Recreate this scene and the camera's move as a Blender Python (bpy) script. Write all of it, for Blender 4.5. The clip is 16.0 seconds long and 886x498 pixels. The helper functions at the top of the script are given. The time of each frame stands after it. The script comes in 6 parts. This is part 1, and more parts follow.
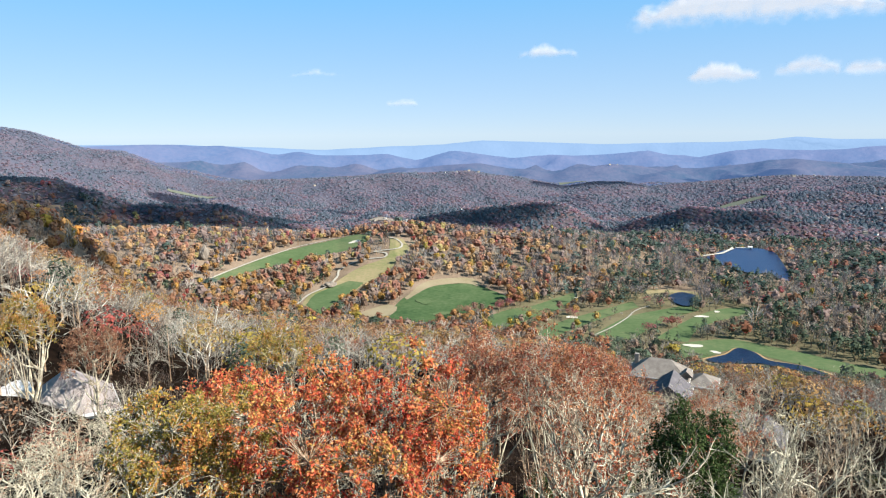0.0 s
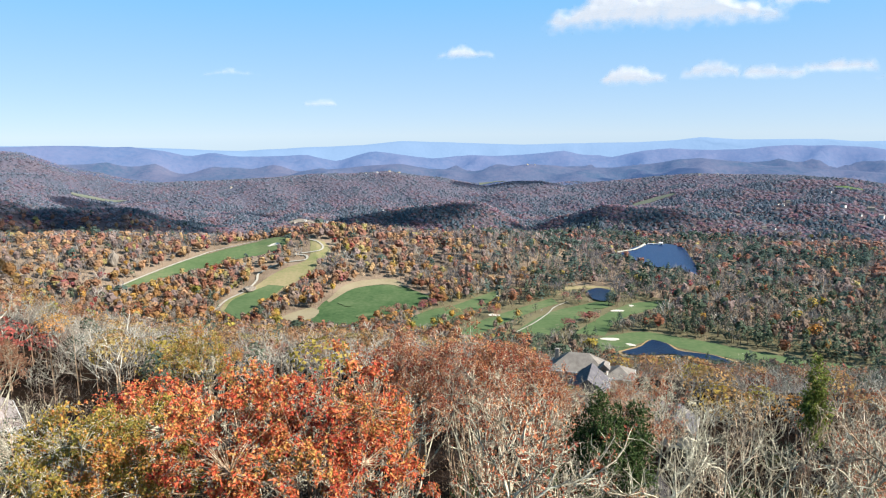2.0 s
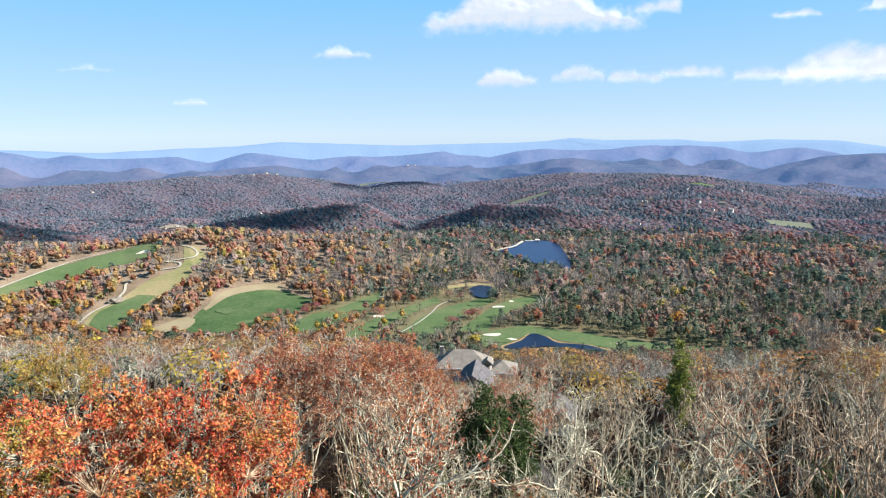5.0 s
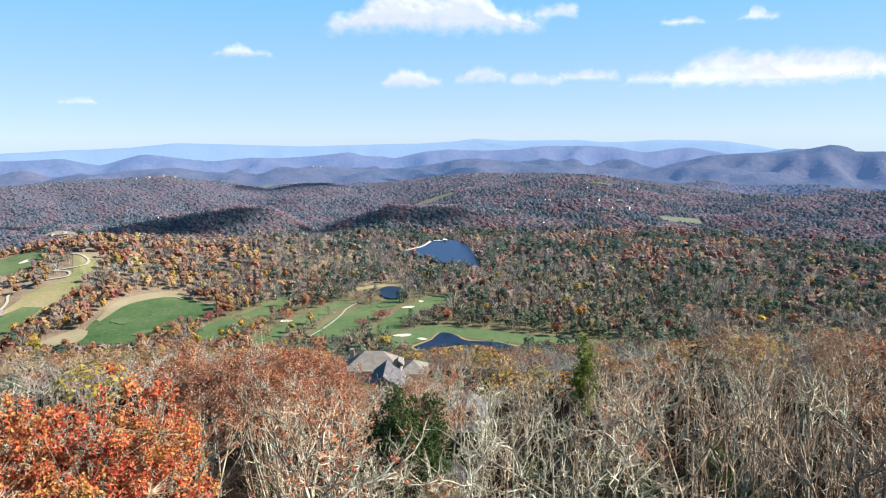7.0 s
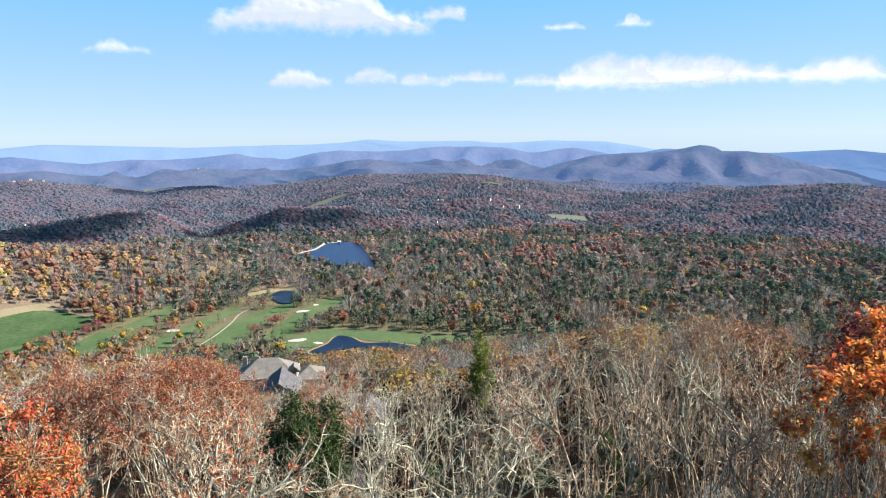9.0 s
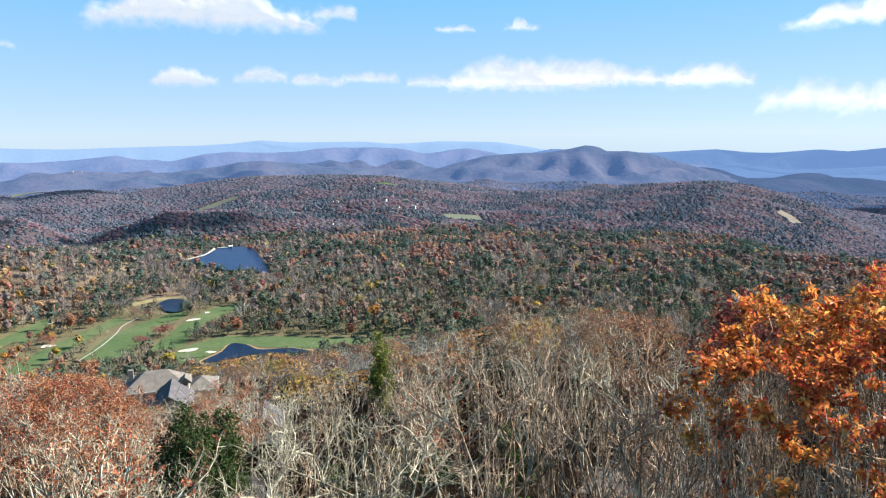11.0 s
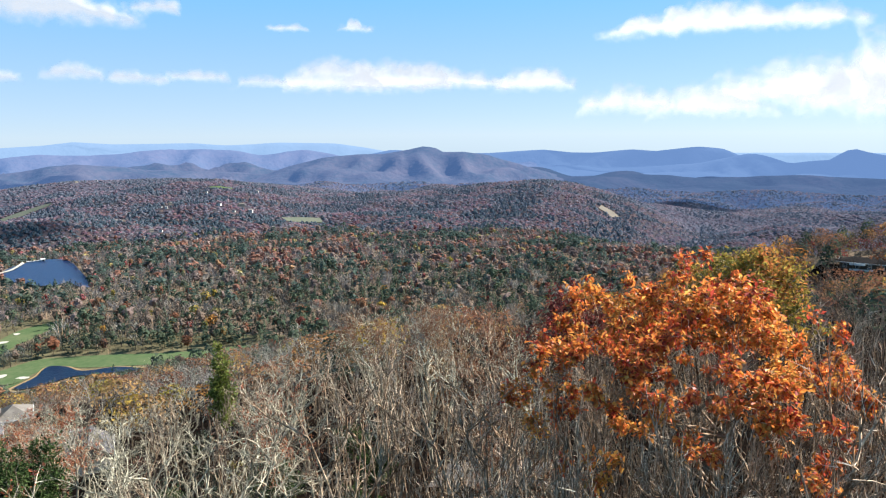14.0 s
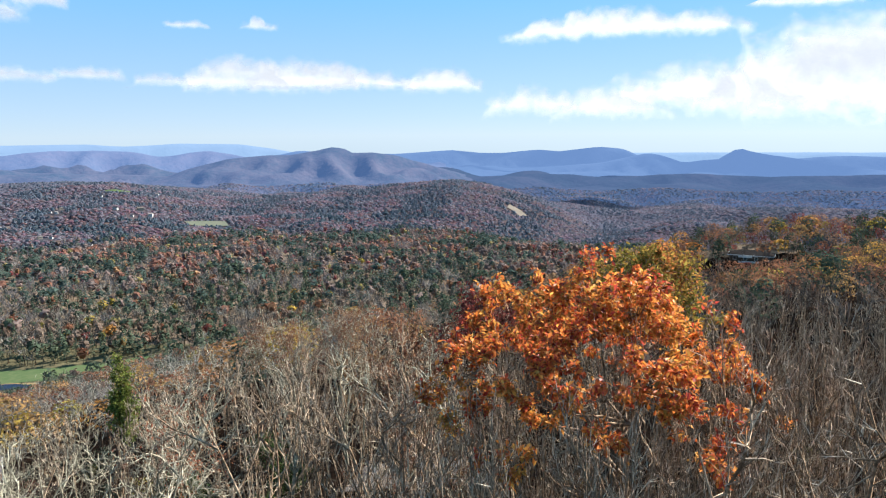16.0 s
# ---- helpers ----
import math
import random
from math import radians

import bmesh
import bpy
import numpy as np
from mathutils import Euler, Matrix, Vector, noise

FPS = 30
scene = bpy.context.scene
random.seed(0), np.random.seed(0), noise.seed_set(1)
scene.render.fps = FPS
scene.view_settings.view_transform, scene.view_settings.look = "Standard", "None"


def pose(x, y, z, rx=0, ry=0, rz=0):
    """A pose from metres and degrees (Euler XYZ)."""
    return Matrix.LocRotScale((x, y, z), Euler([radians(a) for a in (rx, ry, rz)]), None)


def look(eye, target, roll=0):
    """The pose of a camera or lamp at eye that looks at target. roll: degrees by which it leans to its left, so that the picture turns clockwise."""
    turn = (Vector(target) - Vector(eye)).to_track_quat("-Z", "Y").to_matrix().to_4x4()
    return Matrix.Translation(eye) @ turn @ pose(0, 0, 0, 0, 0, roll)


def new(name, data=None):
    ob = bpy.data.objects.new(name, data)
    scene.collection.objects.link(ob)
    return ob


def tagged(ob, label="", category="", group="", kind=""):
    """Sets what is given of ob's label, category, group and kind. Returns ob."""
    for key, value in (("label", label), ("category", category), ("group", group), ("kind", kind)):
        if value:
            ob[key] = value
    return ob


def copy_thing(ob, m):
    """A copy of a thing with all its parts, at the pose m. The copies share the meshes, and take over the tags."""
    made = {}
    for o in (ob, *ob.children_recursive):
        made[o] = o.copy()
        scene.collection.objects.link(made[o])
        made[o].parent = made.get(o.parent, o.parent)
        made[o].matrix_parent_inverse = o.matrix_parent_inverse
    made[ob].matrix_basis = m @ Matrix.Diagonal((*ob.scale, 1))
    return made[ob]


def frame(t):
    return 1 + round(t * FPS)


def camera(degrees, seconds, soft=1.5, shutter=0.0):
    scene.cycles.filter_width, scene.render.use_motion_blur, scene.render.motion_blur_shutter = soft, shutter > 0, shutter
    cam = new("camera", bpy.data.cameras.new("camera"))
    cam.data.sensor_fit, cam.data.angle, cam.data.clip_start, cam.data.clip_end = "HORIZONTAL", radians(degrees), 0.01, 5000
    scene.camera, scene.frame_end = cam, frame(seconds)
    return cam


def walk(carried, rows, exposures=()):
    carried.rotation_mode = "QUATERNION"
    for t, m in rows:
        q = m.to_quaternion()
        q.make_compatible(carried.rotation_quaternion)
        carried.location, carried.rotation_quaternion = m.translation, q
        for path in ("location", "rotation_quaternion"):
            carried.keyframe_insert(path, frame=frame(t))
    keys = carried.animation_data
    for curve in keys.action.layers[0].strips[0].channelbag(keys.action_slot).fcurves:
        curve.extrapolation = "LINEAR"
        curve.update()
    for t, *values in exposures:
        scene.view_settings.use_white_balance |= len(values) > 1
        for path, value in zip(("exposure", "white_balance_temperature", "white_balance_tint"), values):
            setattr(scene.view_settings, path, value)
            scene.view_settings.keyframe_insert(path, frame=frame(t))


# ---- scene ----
# ---------- camera: it hovers over the hillside and turns to its right ----------
EYE_Z = 170.0
cam = camera(65.57, 16.0, soft=1.2)
YAWS = [(0.0, 0.0), (0.5, 1.65), (1.0, 3.28), (1.5, 4.93), (2.0, 6.57), (2.5, 8.19), (3.0, 9.79), (3.5, 11.42),
        (6.0, 20.13), (6.5, 22.12), (7.0, 24.18), (7.5, 26.38), (8.0, 28.63), (8.5, 30.86), (9.0, 33.04),
        (11.5, 43.91), (12.0, 46.13), (12.5, 48.38), (13.0, 50.62), (13.5, 52.82), (14.0, 54.95), (14.5, 56.96),
        (15.0, 58.84), (15.5, 60.64), (16.0, 62.41)]
walk(cam, [(t, pose(0, 0, EYE_Z, 90 - 9.41, 0, -yaw) @ pose(0, 0, 0, 0, 0, -0.45)) for t, yaw in YAWS],
     exposures=[(0.0, 1.74, 6050, 10), (6.5, 1.83, 6050, 10), (16.0, 1.79, 6050, 10)])

# ---------- sky and sun ----------
SUN_AZ, SUN_EL = 118.0, 35.0      # degrees, from straight ahead to the right, and up
world = bpy.data.worlds.new("sky")
scene.world = world
world.use_nodes = True
wn = world.node_tree.nodes
wl = world.node_tree.links
sky = wn.new("ShaderNodeTexSky")
sky.sky_type = "NISHITA"
sky.sun_disc = False
sky.sun_elevation, sky.sun_rotation = radians(SUN_EL), radians(SUN_AZ)
sky.altitude, sky.air_density, sky.dust_density, sky.ozone_density = 1500, 0.75, 0.05, 2.2
wn["Background"].inputs["Strength"].default_value = 0.05
# thin autumn haze evens out the clear-air sky
veil = wn.new("ShaderNodeMix")
veil.data_type = "RGBA"
veil.inputs["Factor"].default_value = 0.8
way = wn.new("ShaderNodeTexCoord")
axes = wn.new("ShaderNodeSeparateXYZ")
wl.new(way.outputs["Generated"], axes.inputs["Vector"])
rise = wn.new("ShaderNodeMapRange")
rise.inputs["From Min"].default_value, rise.inputs["From Max"].default_value = 0.0, 0.21
wl.new(axes.outputs["Z"], rise.inputs["Value"])
hue = wn.new("ShaderNodeMix")
hue.data_type = "RGBA"
hue.inputs["A"].default_value = (3.37, 4.12, 4.86, 1)     # paler towards the horizon
hue.inputs["B"].default_value = (1.31, 3.6, 5.84, 1)
wl.new(rise.outputs["Result"], hue.inputs["Factor"])
wl.new(hue.outputs["Result"], veil.inputs["B"])
wl.new(sky.outputs["Color"], veil.inputs["A"])
wl.new(veil.outputs["Result"], wn["Background"].inputs["Color"])


def toward(az, el=0.0):
    """Unit vector at an azimuth to the right of straight ahead and an elevation, in degrees."""
    a, e = radians(az), radians(el)
    return Vector((math.sin(a) * math.cos(e), math.cos(a) * math.cos(e), math.sin(e)))


sun = new("sun", bpy.data.lights.new("sun", "SUN"))
sun.data.energy, sun.data.angle, sun.data.color = 5.0, radians(0.53), (1.0, 0.91, 0.775)
sun.matrix_world = look(toward(SUN_AZ, SUN_EL) * 3000, (0, 0, 0))


# ---------- materials ----------
def material(name, rough=0.9, spec=0.0):
    m = bpy.data.materials.new(name)
    m.use_nodes = True
    n, l = m.node_tree.nodes, m.node_tree.links
    p = n["Principled BSDF"]
    p.inputs["Roughness"].default_value = rough
    p.inputs["Specular IOR Level"].default_value = spec
    return m, n, l, p


TONE = 0.61     # all surface colours, relative to the values below


def ramp_of(n, colours, stops=None):
    r = n.new("ShaderNodeValToRGB")
    while len(r.color_ramp.elements) < len(colours):
        r.color_ramp.elements.new(0.5)
    for i, c in enumerate(colours):
        r.color_ramp.elements[i].position = stops[i] if stops else i / max(1, len(colours) - 1)
        r.color_ramp.elements[i].color = (c[0] * TONE, c[1] * TONE, c[2] * TONE, 1)
    return r


def noise_node(n, l, scale, detail=4.0, coords="Object", vector=None):
    t = n.new("ShaderNodeTexNoise")
    t.inputs["Scale"].default_value, t.inputs["Detail"].default_value = scale, detail
    if vector is None:
        c = n.new("ShaderNodeTexCoord")
        l.new(c.outputs[coords], t.inputs["Vector"])
    else:
        l.new(vector, t.inputs["Vector"])
    return t


def patchy(name, colours, scale, fine, rough=0.9, bump=0.0, bump_scale=None, spec=0.0, stops=None, coords="Object"):
    """A surface that varies at two scales: patches of `scale` and grain of `fine` (per metre), with some relief."""
    m, n, l, p = material(name, rough, spec)
    a = noise_node(n, l, scale, 5, coords)
    b = noise_node(n, l, fine, 6, coords)
    mix = n.new("ShaderNodeMath")
    mix.operation = "MULTIPLY_ADD"
    mix.inputs[1].default_value = 0.6
    half = n.new("ShaderNodeMath")
    half.operation = "MULTIPLY"
    half.inputs[1].default_value = 0.4
    l.new(b.outputs["Fac"], half.inputs[0])
    l.new(a.outputs["Fac"], mix.inputs[0])
    l.new(half.outputs[0], mix.inputs[2])
    spread = n.new("ShaderNodeMapRange")
    spread.inputs["From Min"].default_value, spread.inputs["From Max"].default_value = 0.33, 0.67
    l.new(mix.outputs[0], spread.inputs["Value"])
    r = ramp_of(n, colours, stops)
    l.new(spread.outputs["Result"], r.inputs["Fac"])
    l.new(r.outputs["Color"], p.inputs["Base Color"])
    if bump:
        bp = n.new("ShaderNodeBump")
        bp.inputs["Strength"].default_value, bp.inputs["Distance"].default_value = 0.8, bump
        h = noise_node(n, l, bump_scale or fine, 6, coords)
        l.new(h.outputs["Fac"], bp.inputs["Height"])
        l.new(bp.outputs["Normal"], p.inputs["Normal"])
    return m


def leafy(name, colours, thin=0.25, rough=0.75, stops=None, spread=0.32, spec=0.0):
    """Foliage: its hue follows the tree's own tone, lightness differs from leaf to leaf, and light passes through."""
    m, n, l, p = material(name, rough, spec)
    at = n.new("ShaderNodeAttribute")
    at.attribute_name = "tone"
    r = ramp_of(n, colours, stops)
    l.new(at.outputs["Fac"], r.inputs["Fac"])
    geo = n.new("ShaderNodeNewGeometry")
    v = n.new("ShaderNodeMapRange")
    v.inputs["To Min"].default_value, v.inputs["To Max"].default_value = 1 - spread, 1 + spread
    l.new(geo.outputs["Random Per Island"], v.inputs["Value"])
    hsv = n.new("ShaderNodeHueSaturation")
    l.new(v.outputs["Result"], hsv.inputs["Value"])
    l.new(r.outputs["Color"], hsv.inputs["Color"])
    l.new(hsv.outputs["Color"], p.inputs["Base Color"])
    tr = n.new("ShaderNodeBsdfTranslucent")
    l.new(hsv.outputs["Color"], tr.inputs["Color"])
    mx = n.new("ShaderNodeMixShader")
    mx.inputs["Fac"].default_value = thin
    l.new(p.outputs["BSDF"], mx.inputs[1])
    l.new(tr.outputs["BSDF"], mx.inputs[2])
    l.new(mx.outputs["Shader"], n["Material Output"].inputs["Surface"])
    return m


M = {}
# leaf litter and thin undergrowth between the trees, darkened close by in place of shade
M["litter"] = patchy("shade_dark_leaf_litter", [(0.005, 0.004, 0.003), (0.012, 0.008, 0.006), (0.034, 0.021, 0.013)], 0.05, 0.9, bump=0.4, bump_scale=0.7)
# brightened copy of the litter for the valley, sunlight put into its colour
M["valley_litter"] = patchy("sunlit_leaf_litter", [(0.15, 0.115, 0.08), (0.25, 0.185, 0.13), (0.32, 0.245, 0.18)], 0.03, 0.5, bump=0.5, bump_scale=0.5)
# far woods as a continuous cover, mauve-brown and pine, haze and tree shade in the colour
M["woods"] = patchy("hazed_upland_woods", [(0.055, 0.07, 0.08), (0.09, 0.075, 0.085), (0.115, 0.085, 0.085)], 0.006, 0.08, bump=1.2, bump_scale=0.1)


# the same cover still farther off, cooler and duller from more painted haze
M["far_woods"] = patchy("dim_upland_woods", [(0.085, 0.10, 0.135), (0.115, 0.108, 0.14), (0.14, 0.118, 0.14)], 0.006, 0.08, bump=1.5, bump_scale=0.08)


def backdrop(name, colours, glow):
    """Ranges far behind the rest: a plain backdrop of distance, sunlit, with haze painted in as tint and emission."""
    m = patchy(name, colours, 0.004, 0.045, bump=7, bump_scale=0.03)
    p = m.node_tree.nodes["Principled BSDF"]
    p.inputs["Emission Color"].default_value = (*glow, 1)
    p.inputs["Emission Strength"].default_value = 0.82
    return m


# the farther the range, the more blue haze in its colour and emission
M["range_near"] = backdrop("hazed_mauve_range", [(0.03, 0.05, 0.06), (0.072, 0.072, 0.085), (0.105, 0.09, 0.10)], (0.024, 0.043, 0.094))
M["range_east"] = backdrop("hazed_blue_green_woods", [(0.012, 0.022, 0.028), (0.022, 0.03, 0.04), (0.04, 0.04, 0.052)], (0.026, 0.043, 0.088))
M["range_mid"] = backdrop("hazed_blue_mauve_range", [(0.04, 0.056, 0.08), (0.075, 0.078, 0.098), (0.10, 0.09, 0.108)], (0.046, 0.078, 0.158))
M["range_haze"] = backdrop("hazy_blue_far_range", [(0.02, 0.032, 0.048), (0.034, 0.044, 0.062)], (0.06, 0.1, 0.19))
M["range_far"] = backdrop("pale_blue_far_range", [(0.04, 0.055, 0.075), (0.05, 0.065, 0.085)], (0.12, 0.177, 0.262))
M["bark_pale"] = patchy("pale_lichened_bark", [(0.12, 0.094, 0.066), (0.46, 0.405, 0.295), (0.86, 0.81, 0.61)], 1.2, 9, bump=0.02, bump_scale=14)
M["bark_grey"] = patchy("grey_bark", [(0.075, 0.046, 0.027), (0.32, 0.22, 0.14), (1.0, 0.77, 0.54)], 1.0, 8, 0.75, bump=0.02, bump_scale=12)
M["bark_brown"] = patchy("brown_twig_bark", [(0.10, 0.07, 0.055), (0.17, 0.125, 0.10), (0.24, 0.19, 0.155)], 0.8, 8, bump=0.01, bump_scale=12)
M["near_pale"] = leafy("pale_lichened_twigs", [(0.15, 0.118, 0.08), (0.54, 0.475, 0.345), (0.90, 0.85, 0.61)], 0.0, 0.75, spread=0.5, spec=0.05)
M["near_grey"] = leafy("grey_twigs", [(0.11, 0.074, 0.05), (0.42, 0.315, 0.22), (1.0, 0.83, 0.62)], 0.0, 0.7, spread=0.5, spec=0.05)
M["near_brown"] = leafy("brown_twigs", [(0.08, 0.046, 0.029), (0.33, 0.215, 0.14), (1.02, 0.77, 0.55)], 0.0, 0.6, stops=[0.0, 0.45, 1.0], spread=0.5, spec=0.05)
M["twig_pale"] = leafy("pale_bare_crowns", [(0.16, 0.138, 0.11), (0.34, 0.312, 0.255), (0.52, 0.49, 0.41)], 0.0, 0.8, spread=0.35)
M["twig_grey"] = leafy("grey_bare_crowns", [(0.09, 0.08, 0.07), (0.17, 0.155, 0.138), (0.27, 0.25, 0.225)], 0.0, 0.8, spread=0.35)
M["twig_brown"] = leafy("brown_bare_crowns", [(0.07, 0.05, 0.041), (0.13, 0.1, 0.082), (0.2, 0.162, 0.135)], 0.0, 0.8, spread=0.35)
M["red"] = leafy("scarlet_oak_leaves", [(0.5, 0.07, 0.05), (0.76, 0.16, 0.075), (0.88, 0.32, 0.13), (0.62, 0.39, 0.11)], 0.45, 0.55, spread=0.6)
M["orange"] = leafy("orange_oak_leaves", [(0.52, 0.08, 0.05), (0.88, 0.23, 0.06), (1.0, 0.38, 0.08), (0.95, 0.5, 0.11)], 0.38, 0.5, spread=0.6, spec=0.16)
M["russet"] = leafy("russet_red_leaves", [(0.30, 0.075, 0.055), (0.46, 0.15, 0.08), (0.62, 0.30, 0.14)], 0.38, spread=0.55)
M["rust"] = leafy("rust_leaves", [(0.25, 0.11, 0.07), (0.32, 0.155, 0.09), (0.38, 0.22, 0.13)], 0.4)
M["amber"] = leafy("amber_leaves", [(0.31, 0.165, 0.075), (0.39, 0.215, 0.09), (0.42, 0.27, 0.11)], 0.4)
M["gold"] = leafy("gold_leaves", [(0.42, 0.24, 0.07), (0.46, 0.28, 0.09), (0.36, 0.27, 0.09)], 0.25)
M["olive"] = leafy("olive_leaves", [(0.24, 0.21, 0.05), (0.40, 0.31, 0.07), (0.52, 0.34, 0.08), (0.62, 0.24, 0.08)], 0.42, spread=0.45)
M["pine"] = leafy("evergreen_needles", [(0.062, 0.085, 0.058), (0.085, 0.113, 0.076), (0.115, 0.14, 0.09)], 0.25)
M["laurel"] = leafy("glossy_evergreen_leaves", [(0.04, 0.07, 0.025), (0.065, 0.10, 0.035), (0.10, 0.14, 0.05)], 0.2, 0.4)
M["cedar"] = leafy("yellow_green_cedar_sprays", [(0.12, 0.16, 0.035), (0.22, 0.26, 0.06), (0.30, 0.33, 0.085)], 0.3, 0.6, spread=0.4)
M["mauve"] = leafy("bare_mauve_brown_crowns", [(0.20, 0.14, 0.105), (0.26, 0.185, 0.14), (0.31, 0.235, 0.185)], 0.3, 0.9, spread=0.35)
M["crimson"] = leafy("crimson_leaves", [(0.22, 0.05, 0.05), (0.30, 0.075, 0.06), (0.27, 0.11, 0.08)], 0.2)
M["grass"] = patchy("mown_fairway_grass", [(0.075, 0.118, 0.05), (0.105, 0.148, 0.066), (0.155, 0.178, 0.088)], 0.02, 0.25, bump=0.05, bump_scale=2)
M["rough_grass"] = patchy("dry_rough_grass", [(0.17, 0.19, 0.075), (0.27, 0.235, 0.12), (0.36, 0.28, 0.16)], 0.02, 0.3, bump=0.1, bump_scale=1.5)
M["hazed_valley_grass"] = patchy("far_dull_meadow_grass", [(0.13, 0.155, 0.115), (0.17, 0.18, 0.135), (0.20, 0.195, 0.15)], 0.02, 0.2, bump=0.1, bump_scale=1.5)
M["dark_grass"] = patchy("deep_green_grass", [(0.045, 0.085, 0.034), (0.075, 0.12, 0.05), (0.125, 0.16, 0.075)], 0.018, 0.25, bump=0.05, bump_scale=2)
M["tan_grass"] = patchy("dormant_tan_grass", [(0.22, 0.18, 0.105), (0.29, 0.24, 0.15), (0.33, 0.28, 0.18)], 0.03, 0.4)
M["sand"] = patchy("bunker_sand", [(0.52, 0.48, 0.38), (0.64, 0.60, 0.50)], 0.2, 2)
M["path"] = patchy("pale_concrete_path", [(0.34, 0.31, 0.25), (0.45, 0.42, 0.35)], 0.1, 1.5)
M["gravel"] = patchy("grey_gravel_drive", [(0.10, 0.088, 0.08), (0.17, 0.15, 0.135)], 0.3, 6, bump=0.03)
M["dirt"] = patchy("bare_pale_earth", [(0.2, 0.17, 0.14), (0.30, 0.26, 0.215)], 0.03, 0.4)
M["reeds"] = patchy("dry_bank_reeds", [(0.30, 0.2, 0.1), (0.4, 0.28, 0.15)], 0.2, 2, bump=0.3)

# darker copies for the brush, shade under the trees put into their colours
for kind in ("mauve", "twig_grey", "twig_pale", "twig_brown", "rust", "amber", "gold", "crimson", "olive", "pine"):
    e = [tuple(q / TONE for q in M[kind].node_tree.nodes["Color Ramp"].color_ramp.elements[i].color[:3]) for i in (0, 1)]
    M["shade_" + kind] = leafy("shade_darkened_" + kind, [tuple(q * f for q in e[i]) for i, f in ((0, 0.5), (0, 0.8), (1, 0.55))], 0.15, 0.9, spread=0.4)

# the same kinds of trees in the distance, haze blended into their colours by steps
HAZED_TINTS = {"mauve": (0.20, 0.15, 0.145), "twig_grey": (0.235, 0.21, 0.205), "twig_pale": (0.27, 0.25, 0.24), "rust": (0.27, 0.125, 0.09), "amber": (0.29, 0.18, 0.105),
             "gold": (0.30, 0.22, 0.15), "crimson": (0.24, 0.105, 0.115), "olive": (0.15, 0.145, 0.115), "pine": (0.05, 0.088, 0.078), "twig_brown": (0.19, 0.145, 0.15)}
for kind, c in HAZED_TINTS.items():
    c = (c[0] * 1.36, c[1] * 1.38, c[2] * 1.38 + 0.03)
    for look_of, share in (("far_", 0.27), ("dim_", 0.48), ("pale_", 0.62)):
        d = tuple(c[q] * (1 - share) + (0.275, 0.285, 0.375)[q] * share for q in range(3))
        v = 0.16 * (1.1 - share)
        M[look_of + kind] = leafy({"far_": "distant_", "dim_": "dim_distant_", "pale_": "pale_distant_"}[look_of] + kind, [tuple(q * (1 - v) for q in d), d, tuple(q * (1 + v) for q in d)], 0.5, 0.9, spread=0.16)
    # valley copies with a lighter share of haze mixed into the colour
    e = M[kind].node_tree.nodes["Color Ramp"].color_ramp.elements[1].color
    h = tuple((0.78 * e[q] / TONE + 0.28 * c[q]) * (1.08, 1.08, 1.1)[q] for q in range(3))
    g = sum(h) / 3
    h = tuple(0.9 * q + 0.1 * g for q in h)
    M["mid_" + kind] = leafy("hazed_valley_" + kind, [tuple(q * 0.82 for q in h), h, tuple(q * 1.18 for q in h)], 0.35, 0.9, spread=0.25)


# ---------- the lie of the land ----------
def knots(az, pairs):
    return np.interp(az, [p[0] for p in pairs], [p[1] for p in pairs])


# fall of the home hillside, metres per metre, by azimuth
FALL = [(-180, 0.02), (-60, 0.03), (-40, 0.07), (-33, 0.104), (-28, 0.16), (-22, 0.22), (-18, 0.245), (-13, 0.26), (0, 0.283),
        (17, 0.317), (30, 0.31), (39, 0.296), (45, 0.28), (52, 0.254), (58, 0.245), (68, 0.225), (84, 0.18), (92, 0.145), (110, 0.06), (180, 0.02)]
REACH = [(-180, 600), (-33, 560), (-20, 600), (40, 600), (60, 420), (75, 330), (110, 340), (180, 600)]
# level of the low ground far out, by azimuth
LOW = [(-60, -20), (0, -40), (40, -30), (60, -30), (74, -85), (110, -90)]
